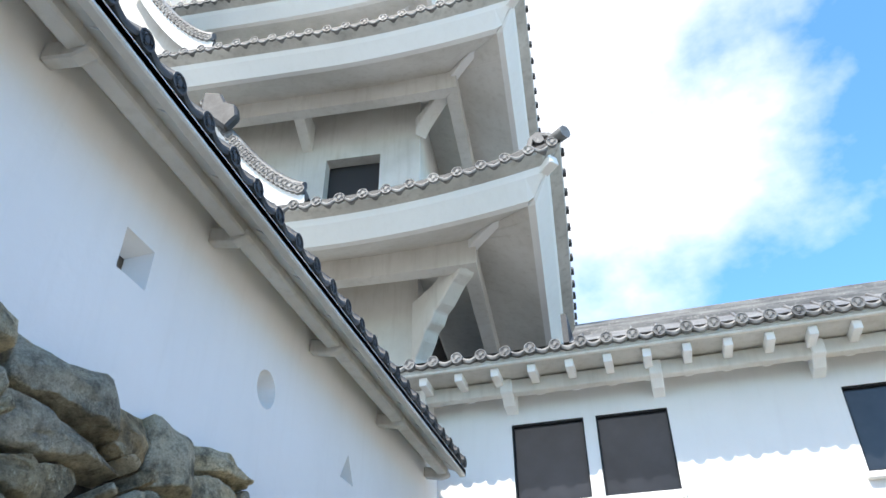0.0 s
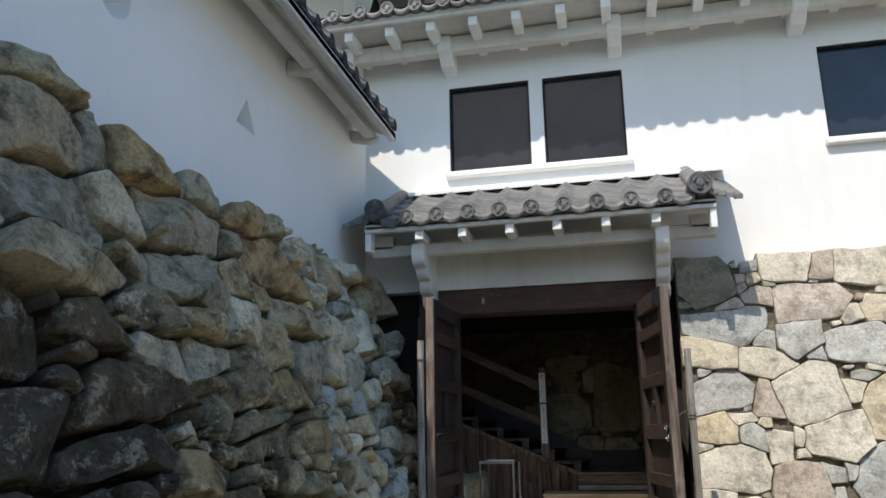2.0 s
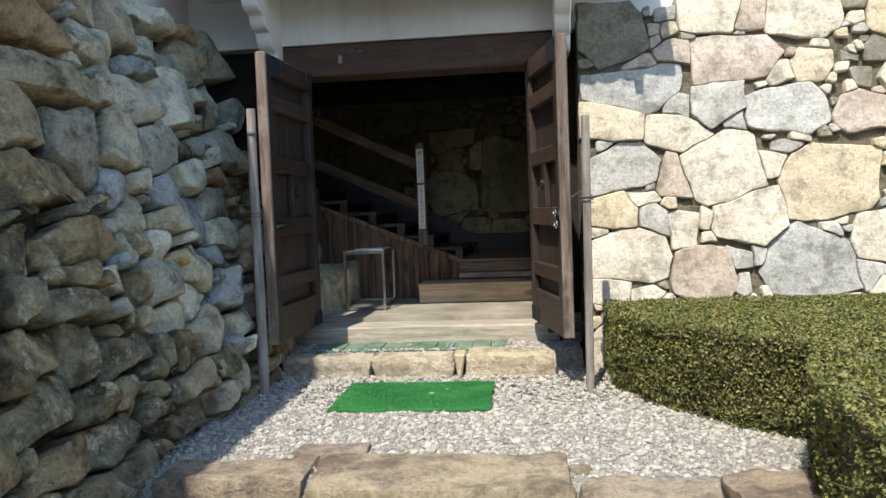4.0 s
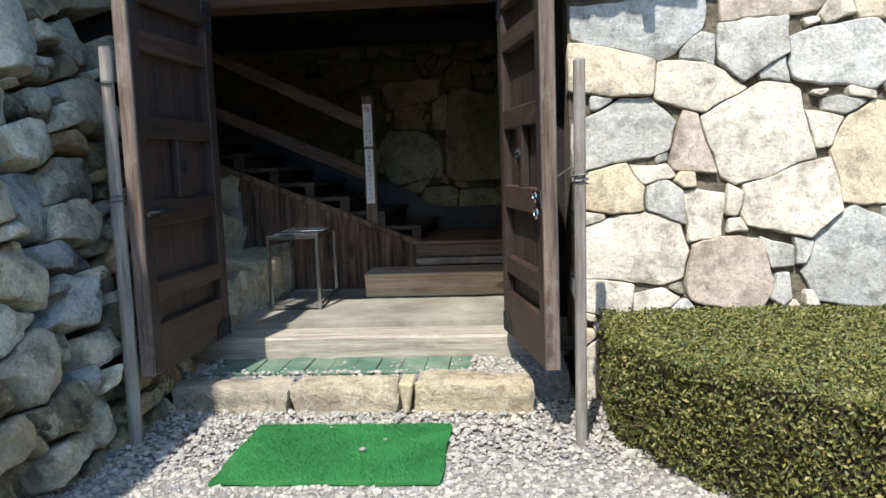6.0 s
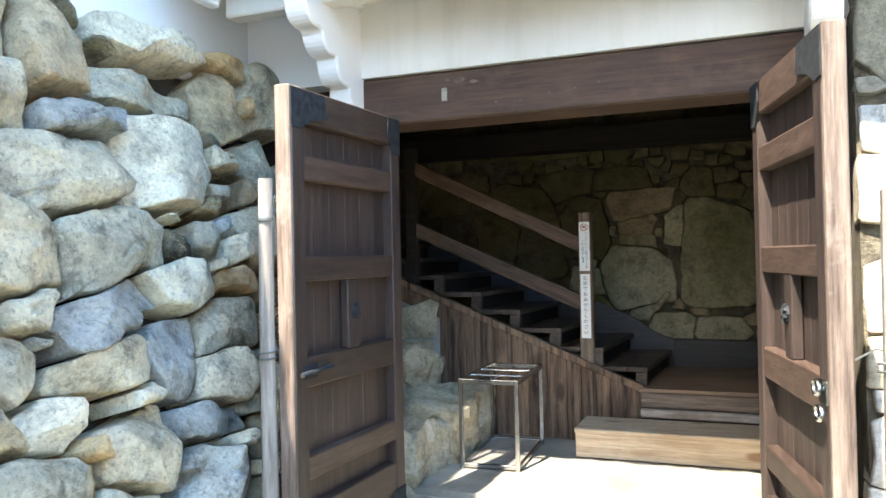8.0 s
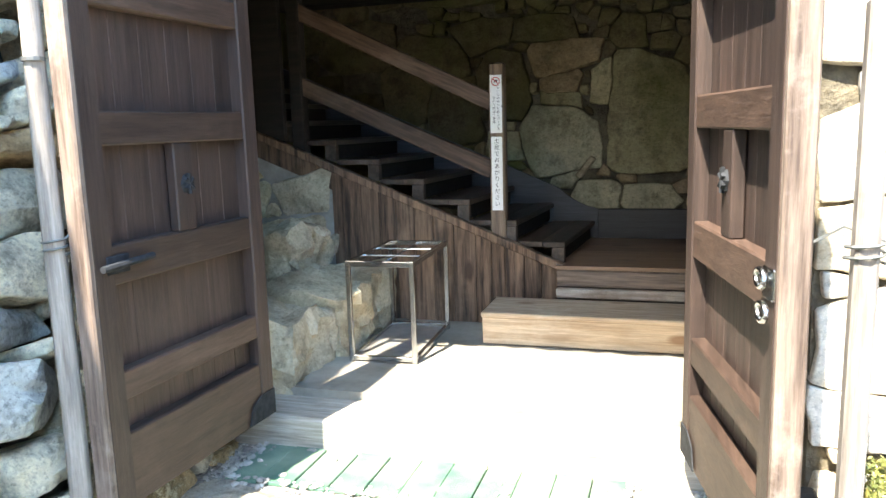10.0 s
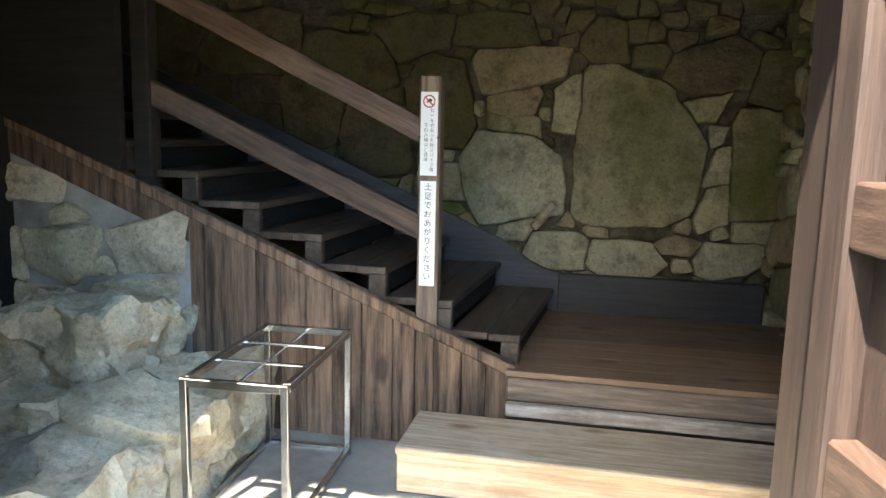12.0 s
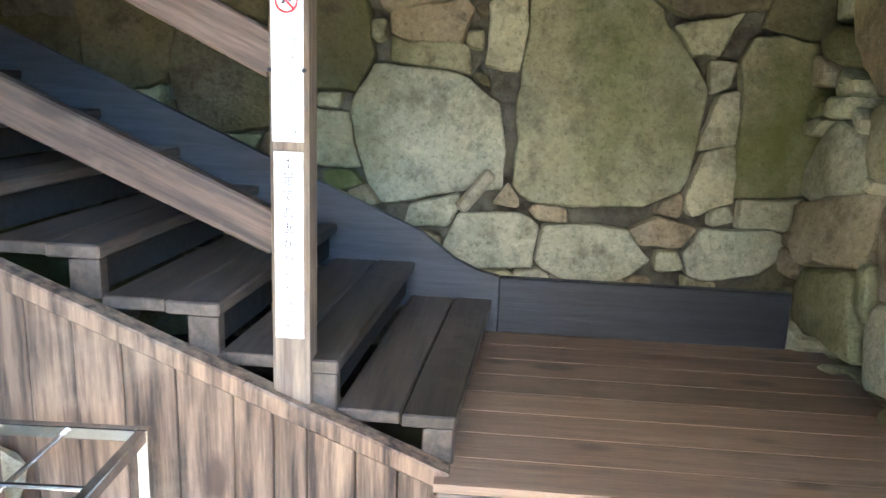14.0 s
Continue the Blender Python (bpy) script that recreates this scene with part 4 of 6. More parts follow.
def door_leaf(label):
    """A panelled door leaf, hinge at the origin, free edge along -y, panels facing +x."""
    d = thing("door_leaf", label, "door", "gate doors", "structure")
    W, z0, z1 = 0.97, 0.31, 2.345
    part("back_panel", box(-0.045, -0.036, -W + 0.05, -0.05, z0 + 0.04, z1 - 0.04), DOOR_WOOD, d)
    for k in range(6):
        y = -W + 0.1 + 0.135 * k
        part("board", box(-0.037, -0.024, y, y + 0.1337, z0 + 0.05, z1 - 0.05, 0.0012), DOOR_WOOD, d)
    part("free_stile", box(-0.045, 0.028, -W, -W + 0.10, z0, z1, 0.006), DOOR_EDGE, d, "sun-bleached outer stile")
    part("stile_face", box(0.026, 0.031, -W + 0.022, -W + 0.102, z0 + 0.01, z1 - 0.01, 0.001), DOOR_WOOD, d)
    part("hinge_stile", box(-0.045, 0.028, -0.09, 0.0, z0, z1, 0.006), DOOR_WOOD, d)
    for a, b in ((2.20, 2.345), (1.955, 2.06), (1.52, 1.63), (1.07, 1.20), (0.68, 0.78), (0.31, 0.565)):
        part("rail", box(-0.04, 0.024, -W + 0.10, -0.09, a, b, 0.006), DOOR_RAIL, d)
    part("mullion", box(-0.02, 0.022, -0.525, -0.425, 1.20, 1.52, 0.005), DOOR_WOOD, d)
    plate = [(-W + 0.01, 2.335), (-W + 0.01, 2.17), (-W + 0.07, 2.165), (-W + 0.15, 2.205), (-W + 0.28, 2.235), (-W + 0.26, 2.335)]
    part("iron_plate", prism(plate, 0, 0.0305, 0.035), IRON, d, "dark iron corner plate")
    plate = [(-0.002, 2.335), (-0.002, 2.15), (-0.08, 2.15), (-0.11, 2.20), (-0.13, 2.25), (-0.12, 2.335)]
    part("iron_plate", prism(plate, 0, 0.0285, 0.034), IRON, d, "dark iron corner plate")
    plate = [(-0.005, 0.32), (-0.005, 0.43), (-0.10, 0.43), (-0.17, 0.40), (-0.20, 0.32)]
    part("iron_plate", prism(plate, 0, 0.0285, 0.034), IRON, d, "dark iron corner plate")
    ros = part("rosette", tube([(0.020, -0.465, 1.37), (0.03, -0.465, 1.37), (0.036, -0.465, 1.37)], [0.040, 0.032, 0.014], 6), IRON, d, "dark iron flower stud")
    for k in range(6):
        t = math.pi * k / 3
        part("petal", tube([(0.028, -0.465, 1.37), (0.033, -0.465 + 0.024 * math.sin(t), 1.37 + 0.038 * math.cos(t))], [0.012, 0.009], 6), IRON, ros)
    return d


def latch(d, kind):
    if kind == "bolt":
        part("latch", tube([(0.045, -0.93, 1.135), (0.045, -0.70, 1.145)], 0.012, 8), IRON, d, "dark iron sliding bolt", smooth=True)
        part("latch_plate", box(0.024, 0.036, -0.90, -0.80, 1.11, 1.17, 0.003), IRON, d)
    else:
        part("latch_plate", box(0.028, 0.038, -0.95, -0.87, 1.11, 1.19, 0.003), STEEL, d)
        for q, zz in ((-0.91, 1.165), (-0.93, 1.085)):
            loop = [(0.055, q + 0.03 * math.cos(t), zz + 0.022 * math.sin(t)) for t in [2 * math.pi * k / 16 for k in range(17)]]
            part("hasp", tube(loop, 0.008, 8), STEEL, d, "steel hasp ring", smooth=True)


left_leaf = door_leaf("open brown panelled gate door with iron corner plates")
latch(left_leaf, "bolt")
left_leaf.matrix_basis = pose(-0.865, 8.63, 0, 0, 0, -3.0)
right_leaf = door_leaf("open brown panelled gate door with steel hasp rings")
latch(right_leaf, "hasp")
for o in right_leaf.children_recursive:
    o.data = o.data.copy()
    o.data.transform(Matrix.Diagonal((-1, 1, 1, 1)))
    o.data.flip_normals()
right_leaf.matrix_basis = pose(0.915, 8.63, 0, 0, 0, 12.0)

# ---- room behind the gate ----
floor_in = part("floor", box(-2.4, 1.6, 8.98, 11.6, 0.05, 0.30), CONCRETE)
tagged(floor_in, "dusty pale concrete floor inside the gate", "floor", kind="structure")
ceiling = part("ceiling", box(-6.5, 2.6, 8.9, 13.2, 3.35, 3.5), SHADE_WOOD)
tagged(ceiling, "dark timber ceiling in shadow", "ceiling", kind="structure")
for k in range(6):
    part("ceiling_beam", box(-6.5, 2.6, 9.25 + 0.48 * k, 9.40 + 0.48 * k, 3.10, 3.35), SHADE_WOOD, ceiling)
head_beam = part("head_beam", box(-3.5, 1.9, 11.55, 11.75, 2.52, 2.72, 0.01), SHADE_WOOD)
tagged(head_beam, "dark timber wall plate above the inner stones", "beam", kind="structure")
wall_front_in = part("wall_front_inside", holed_wall(rect(-6.5, 2.6, 0, 3.4), [rect(-1.30, 1.12, 0.01, 2.6)], lambda a, b, d: (a, 9.02 + d, b), 0.08), SHADE_WOOD)
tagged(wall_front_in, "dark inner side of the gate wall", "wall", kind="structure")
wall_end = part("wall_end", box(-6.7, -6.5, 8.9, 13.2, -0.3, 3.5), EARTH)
tagged(wall_end, "dark end wall at the top of the stairs", "wall", kind="structure")


def back_pose(x, z):
    return facing(Vector((x, 11.62 + 0.13 * z, z)), (1, 0, 0), (0, 0.13, 1))


def inner_right_pose(y, z):
    return facing(Vector((1.44 + 0.06 * z + 0.09 * (11.4 - y), y, z)), (0.09, -1, 0), (0.06, 0, 1))


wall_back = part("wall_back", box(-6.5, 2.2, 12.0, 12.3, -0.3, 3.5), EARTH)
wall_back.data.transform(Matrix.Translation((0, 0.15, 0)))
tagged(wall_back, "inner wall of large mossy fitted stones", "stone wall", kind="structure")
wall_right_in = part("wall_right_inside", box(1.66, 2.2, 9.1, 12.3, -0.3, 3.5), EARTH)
tagged(wall_right_in, "side wall of rough stones inside the gate", "stone wall", kind="structure")
wall_left_in = part("wall_left_inside", prism([(-3.2, -0.3), (-1.285, -0.3), (-1.285, 1.17), (-3.2, 1.95)], 1, 10.36, 10.5), MORTAR)
tagged(wall_left_in, "mortared rubble bank under the stairs", "stone wall", kind="structure")

# Added wall that keeps door light off the left of the stairs.
wall_screen = part("wall_stair_side", box(-2.4, -2.25, 9.1, 10.36, -0.3, 3.4), SHADE_WOOD)
tagged(wall_screen, "added dark wall keeping light off the stairs", "wall", kind="structure")

# Added black screen: blocks door light and stands for the dark stairwell.
stair_screen = part("wall_stair_front", prism([(-6.4, 3.34), (-1.62, 3.34), (-1.62, 1.47), (-6.4, 3.30)], 1, 10.30, 10.345), SHADE_WOOD)
tagged(stair_screen, "added black screen darkening the upper stairs", "wall", kind="structure")

# the rock ledge beside the entrance
ledge = thing("rock_ledge", "pale dusty boulders stepped beside the entrance", "rocks")
slab_stone(-1.75, -0.97, 8.99, 9.5, 0.2, 0.60, 31, ROCK_PALE, ledge, "boulder", 0.1, 9)
slab_stone(-1.75, -0.88, 9.46, 10.30, 0.2, 0.66, 32, ROCK_PALE, ledge, "boulder", 0.1, 9)
slab_stone(-2.25, -1.7, 9.0, 10.3, 0.2, 0.68, 35, ROCK_PALE, ledge, "boulder", 0.1, 9)
slab_stone(-1.98, -1.26, 9.78, 10.22, 0.62, 0.93, 33, ROCK_PALE, ledge, "boulder", 0.1, 9)
slab_stone(-2.3, -1.9, 9.3, 9.9, 0.62, 1.0, 34, ROCK_PALE, ledge, "boulder", 0.1, 9)

# ---- wooden stairs ----
stairs = thing("staircase", "dark worn wooden staircase with board side and low platform", "stairs", kind="structure")
platform = part("platform", box(0.17, 1.52, 10.31, 11.45, 0.60, 0.682), SHADE_WOOD, stairs)
for k in range(8):
    y = 10.30 + 0.143 * k
    part("plank", box(0.16, 1.52, y, y + 0.141, 0.668, 0.692, 0.001), PLATFORM_WOOD, platform)
part("riser", box(0.17, 1.52, 10.315, 10.345, 0.30, 0.665), TREAD_WOOD, stairs)
part("riser_board", box(0.165, 1.52, 10.296, 10.32, 0.565, 0.664, 0.006), RISER_WOOD, stairs)
part("riser_strip", box(0.165, 1.5, 10.27, 10.32, 0.50, 0.555, 0.006), STRIP_WOOD, stairs, "pale scuffed wooden strip")
RISE, RUN = 0.131, 0.30
for k in range(15):
    x, z = 0.205 - RUN * k, 0.822 + RISE * k
    if z < 3.0:
        t_ = part("tread", box(x - 0.14, x, 10.395, 11.44, z - 0.036, z, 0.005), TREAD_WOOD, stairs)
        part("tread_board", box(x - 0.31, x - 0.145, 10.41, 11.44, z - 0.036, z - 0.002, 0.004), TREAD_WOOD, t_)
        part("riser", box(x - 0.055, x - 0.03, 10.42, 11.44, z - RISE, z - 0.036), SHADE_WOOD, stairs)
        part("tread_support", box(x - 0.085, x - 0.005, 10.40, 10.44, z - RISE - 0.01, z - 0.036, 0.004), TREAD_WOOD, stairs)
SLOPE = RISE / RUN
for o in stairs.children_recursive:
    if o.name.split(".")[0] in ("tread", "tread_board", "tread_support") or (o.name.startswith("riser.") and o.data.materials[0] == SHADE_WOOD):
        for v in o.data.vertices:
            v.co.x += 0.07 * (v.co.y - 10.4)


def string_z(x):
    return 0.70 - (x - 0.17) * 0.415


k = 0
x = 0.165
rngb = random.Random(3)
while x > -1.30:
    w = min(rngb.uniform(0.085, 0.145), x + 1.32)
    bm = prism([(x - w + 0.003, 0.30), (x, 0.30), (x, string_z(x) - 0.005), (x - w + 0.003, string_z(x - w) - 0.005)], 1, 10.345 + rngb.uniform(0, 0.006), 10.375, 0.003)
    part("side_board", bm, BOARD_WOOD, stairs)
    x -= w
    if w < 0.03:
        break
part("string", beam((0.19, 10.368, string_z(0.19) - 0.02), (-5.0, 10.368, string_z(-5.0) - 0.02), 0.065, 0.05, 0.006), BOARD_WOOD, stairs)
part("string_board", beam((-1.22, 10.375, string_z(-1.22) - 0.09), (-5.0, 10.375, string_z(-5.0) - 0.09), 0.04, 0.15, 0.006), BOARD_WOOD, stairs)
part("wall_skirt", box(0.30, 1.385, 11.43, 11.47, 0.69, 0.91, 0.006), SKIRT_WOOD, stairs, "dark grey skirting board")
sk = [(0.30, 0.69), (0.30, 0.911), (0.22, 0.93), (0.13, 0.972), (0.06, 1.025), (0.0, 1.07), (-4.6, 1.07 + 4.6 * SLOPE), (-4.6, 0.75 + 4.6 * SLOPE), (0.0, 0.75)]
part("wall_skirt", prism(sk, 1, 11.432, 11.468), SKIRT_WOOD, stairs, "dark grey raking skirting board")

bench = thing("entrance_step", "pale worn wooden box step before the stairs", "step")
part("top_board", box(-0.205, 1.46, 9.87, 10.27, 0.462, 0.492, 0.006), BENCH_WOOD, bench)
part("front_board", box(-0.20, 1.45, 9.885, 9.915, 0.305, 0.462, 0.004), BENCH_WOOD, bench)
part("side_board", box(-0.195, -0.165, 9.915, 10.26, 0.30, 0.462, 0.004), BENCH_WOOD, bench)
part("side_board", box(1.42, 1.45, 9.915, 10.26, 0.30, 0.462, 0.004), BENCH_WOOD, bench)

handrail = thing("handrail", "worn wooden handrail with two sloping bars", "handrail")
part("bar", beam((-0.24, 10.41, 1.68), (-1.56, 10.41, 2.32), 0.045, 0.10), RAIL_WOOD, handrail)
part("bar", beam((-0.24, 10.41, 1.265), (-1.56, 10.41, 1.845), 0.045, 0.105), RAIL_WOOD, handrail)
# Far post and upper bar use the near-black wood, dimness in their colour.
part("post", box(-1.60, -1.51, 10.37, 10.46, string_z(-1.55) - 0.1, 2.46, 0.008), SHADE_WOOD, handrail)
part("bar", beam((-1.56, 10.41, 2.34), (-4.6, 10.41, 3.3), 0.045, 0.10), SHADE_WOOD, handrail)
newel = box(-0.252, -0.160, 10.362, 10.454, 0.80, 1.915, 0.010)
part("newel_post", newel, POST_WOOD, handrail, "square newel post with dark stained top")


def words(text, size, x, z, y, mat, name, parent, label=""):
    cu = bpy.data.curves.new(name, "FONT")
    cu.body, cu.size, cu.align_x, cu.align_y = text, size, "CENTER", "CENTER"
    tmp = bpy.data.objects.new(name, cu)
    me = bpy.data.meshes.new_from_object(tmp)
    bpy.data.objects.remove(tmp)
    me.transform(pose(x, y, z, 90, 0, 0))
    me.materials.clear()
    me.materials.append(mat)
    ob = new(name, me)
    ob.parent = parent
    return ob


sign_low = thing("notice_sheet", "white paper notice with vertical black writing on the newel post", "sign", "post notices")
part("sheet", box(-0.240, -0.172, 10.3585, 10.3615, 1.02, 1.472), PAPER, sign_low)
for k, ch in enumerate("土足でおあがりください"):
    words(ch, 0.034, -0.206, 1.445 - 0.0385 * k, 10.358, INK, "writing", sign_low)
sign_high = thing("notice_sheet", "white paper notice with red no-heels symbol on the newel post", "sign", "post notices")
part("sheet", box(-0.243, -0.170, 10.3585, 10.3615, 1.495, 1.842), PAPER, sign_high)
ringpts = [(-0.207 + 0.024 * math.cos(t), 10.357, 1.803 + 0.024 * math.sin(t)) for t in [2 * math.pi * q / 24 for q in range(25)]]
part("red_ring", tube(ringpts, 0.0028, 6), RED, sign_high)
part("red_bar", beam((-0.224, 10.357, 1.820), (-0.190, 10.357, 1.786), 0.003, 0.005, 0), RED, sign_high)
part("shoe_mark", prism([(-0.219, 1.797), (-0.212, 1.797), (-0.206, 1.806), (-0.197, 1.800), (-0.195, 1.812), (-0.205, 1.815), (-0.214, 1.808)], 1, 10.3565, 10.358), INK, sign_high)
for k, ch in enumerate("ヒールの尖った靴スパイク等"):
    words(ch, 0.019, -0.193, 1.765 - 0.0205 * k, 10.358, INK, "writing", sign_high)
for k, ch in enumerate("での入城はご遠慮"):
    words(ch, 0.019, -0.219, 1.705 - 0.0205 * k, 10.358, INK, "writing", sign_high)
for sx in (-0.246, -0.168):
    part("tack", tube([(sx, 10.359, 1.655), (sx, 10.354, 1.655)], 0.005, 8), IRON, sign_high)

# ---- umbrella stand ----
stand = thing("umbrella_stand", "open stainless steel umbrella stand of square tube", "umbrella stand", at=pose(-0.655, 9.8, 0.30, 0, 0, 2.5))
HX, HY, HT = 0.178, 0.36, 0.555
for sx in (-1, 1):
    for sy in (-1, 1):
        part("leg", box(sx * HX - 0.0125, sx * HX + 0.0125, sy * HY - 0.0125, sy * HY + 0.0125, 0.0, HT, 0.002), STEEL, stand)
    part("top_rail", box(sx * HX - 0.0125, sx * HX + 0.0125, -HY + 0.013, HY - 0.013, HT - 0.03, HT - 0.001, 0.002), STEEL, stand)
    part("bottom_rail", box(sx * HX - 0.011, sx * HX + 0.011, -HY + 0.013, HY - 0.013, 0.012, 0.036, 0.002), STEEL, stand)
for sy in (-1, 1):
    part("top_rail", box(-HX + 0.013, HX - 0.013, sy * HY - 0.0125, sy * HY + 0.0125, HT - 0.03, HT - 0.001, 0.002), STEEL, stand)
    part("bottom_rail", box(-HX + 0.013, HX - 0.013, sy * HY - 0.011, sy * HY + 0.011, 0.012, 0.036, 0.002), STEEL, stand)
for y in (-0.12, 0.12):
    part("cross_bar", tube([(-HX, y, HT - 0.012), (HX, y, HT - 0.012)], 0.006, 8), STEEL, stand, smooth=True)
part("cross_bar", tube([(0, -HY, HT - 0.018), (0, HY, HT - 0.018)], 0.006, 8), STEEL, stand, smooth=True)
part("tray", box(-HX + 0.01, HX - 0.01, -HY + 0.01, HY - 0.01, 0.014, 0.02), TRAY, stand, "dull drip tray")

# ---- poles beside the gate ----
pole_left = thing("wooden_pole", "grey weathered round pole leaning beside the boulders", "pole", "gate poles")
part("shaft", tube([(-1.0, 7.64, -0.06), (-1.0, 7.65, 0.7), (-1.01, 7.66, 1.4), (-1.005, 7.66, 1.955)], [0.036, 0.034, 0.032, 0.030], 12), POLE_WOOD, pole_left, smooth=True)
for z in (0.45, 1.78):
    part("notch", tube([(-1.004, 7.653, z), (-1.004, 7.653, z + 0.012)], 0.0345, 12), WIRE, pole_left)
wire = [(-1.0 + 0.037 * math.cos(t), 7.655 + 0.037 * math.sin(t), 1.19 + 0.004 * t) for t in [0.6 * q for q in range(22)]]
part("wire", tube(wire + [(-0.96, 7.67, 1.25), (-0.92, 7.70, 1.27)], 0.004, 5), WIRE, pole_left, "twisted grey wire")
pole_right = thing("wooden_pole", "pale weathered squared pole standing beside the hedge", "pole", "gate poles")
part("shaft", beam((1.25, 7.64, -0.06), (1.265, 7.66, 1.80), 0.052, 0.06, 0.008, (0, 1, 0)), POLE_WOOD, pole_right)
wire = [(1.26 + 0.042 * math.cos(t), 7.655 + 0.042 * math.sin(t), 1.22 + 0.004 * t) for t in [0.6 * q for q in range(22)]]
part("wire", tube(wire + [(1.22, 7.68, 1.30), (1.16, 7.70, 1.26)], 0.004, 5), WIRE, pole_right, "twisted grey wire")
side_rail = part("low_rail", box(1.0, 1.32, 8.36, 8.43, 0.24, 0.31, 0.01), SHADE_WOOD)
tagged(side_rail, "dark timber end beside the gate post", "timber")

# ---- mats ----
def turf_mat(x0, x1, y0, y1, z, label):
    ob = thing("turf_mat", label, "mat", "green mats", at=pose((x0 + x1) / 2, (y0 + y1) / 2, z))
    nx, ny = 40, 30
    w, d = x1 - x0, y1 - y0
    rows = [[((i / nx - 0.5) * w + 0.006 * math.sin(9 * j / ny), (j / ny - 0.5) * d, 0.012 + 0.008 * noise.noise(Vector((i * 0.16, j * 0.2, x0)))) for i in range(nx + 1)] for j in range(ny + 1)]
    bm = sweep(rows)
    r = bmesh.ops.extrude_face_region(bm, geom=bm.faces[:])
    for v in r["geom"]:
        if isinstance(v, bmesh.types.BMVert):
            v.co.z -= 0.012
    part("backing", bm, TURF, ob)
    rng = np.random.default_rng(int(abs(y0) * 10))
    n = int(w * d * 16000)
    px, py = rng.uniform(-w / 2, w / 2, n), rng.uniform(-d / 2, d / 2, n)
    lean = rng.normal(0, 0.006, (n, 2))
    h = rng.uniform(0.008, 0.016, n)
    co = np.stack((np.stack((px - 0.0016, py, np.full(n, 0.012)), -1), np.stack((px + 0.0016, py, np.full(n, 0.012)), -1), np.stack((px + lean[:, 0], py + lean[:, 1], 0.012 + h), -1)), 1).reshape(-1, 3)
    me = bpy.data.meshes.new("pile")
    me.from_pydata(co.tolist(), [], np.arange(3 * n).reshape(-1, 3).tolist())
    me.materials.append(TURF)
    shared("pile", me, ob)
    tagged(ob.children[-1], kind="stuff")
    return ob


turf_mat(-0.42, 0.60, 7.12, 7.86, -0.025, "bright green artificial turf mat on the gravel")
turf_mat(-0.17, 1.0, 4.85, 5.62, -0.165, "bright green artificial turf mat before the stone step")


for k, (x, y) in enumerate(((0.20, 7.47), (0.29, 7.60), (-0.02, 7.78), (0.41, 7.83))):
    chip = part("pebble", prism([(-0.016, -0.01), (0.012, -0.013), (0.018, 0.006), (-0.006, 0.014)], 2, 0.0, 0.013, 0.003), PEBBLE)
    chip.matrix_basis = pose(x, y, -0.004, 0, 0, 70 * k) @ Matrix.Scale(1.0 if k == 0 else 0.6, 4)
    tagged(chip, "small white gravel chip lying on the green mat", "pebble", "stray chips")


def rubber_mat(x0, x1, y0, y1, z, seed):
    ob = thing("rubber_mat", "faded green rubber mat strip dusted with gravel", "mat", "green mats")
    n = max(3, round((x1 - x0) / 0.15))
    for k in range(n):
        a = x0 + (x1 - x0) * k / n
        part("mat_tile", box(a, a + (x1 - x0) / n - 0.004, y0, y1, z, z + 0.012 + 0.003 * ((k * 7 + seed) % 3), 0.003), RUBBER, ob)


rubber_mat(-0.93, -0.47, 8.34, 8.69, 0.116, 1)
rubber_mat(-0.46, 0.70, 8.34, 8.69, 0.118, 2)

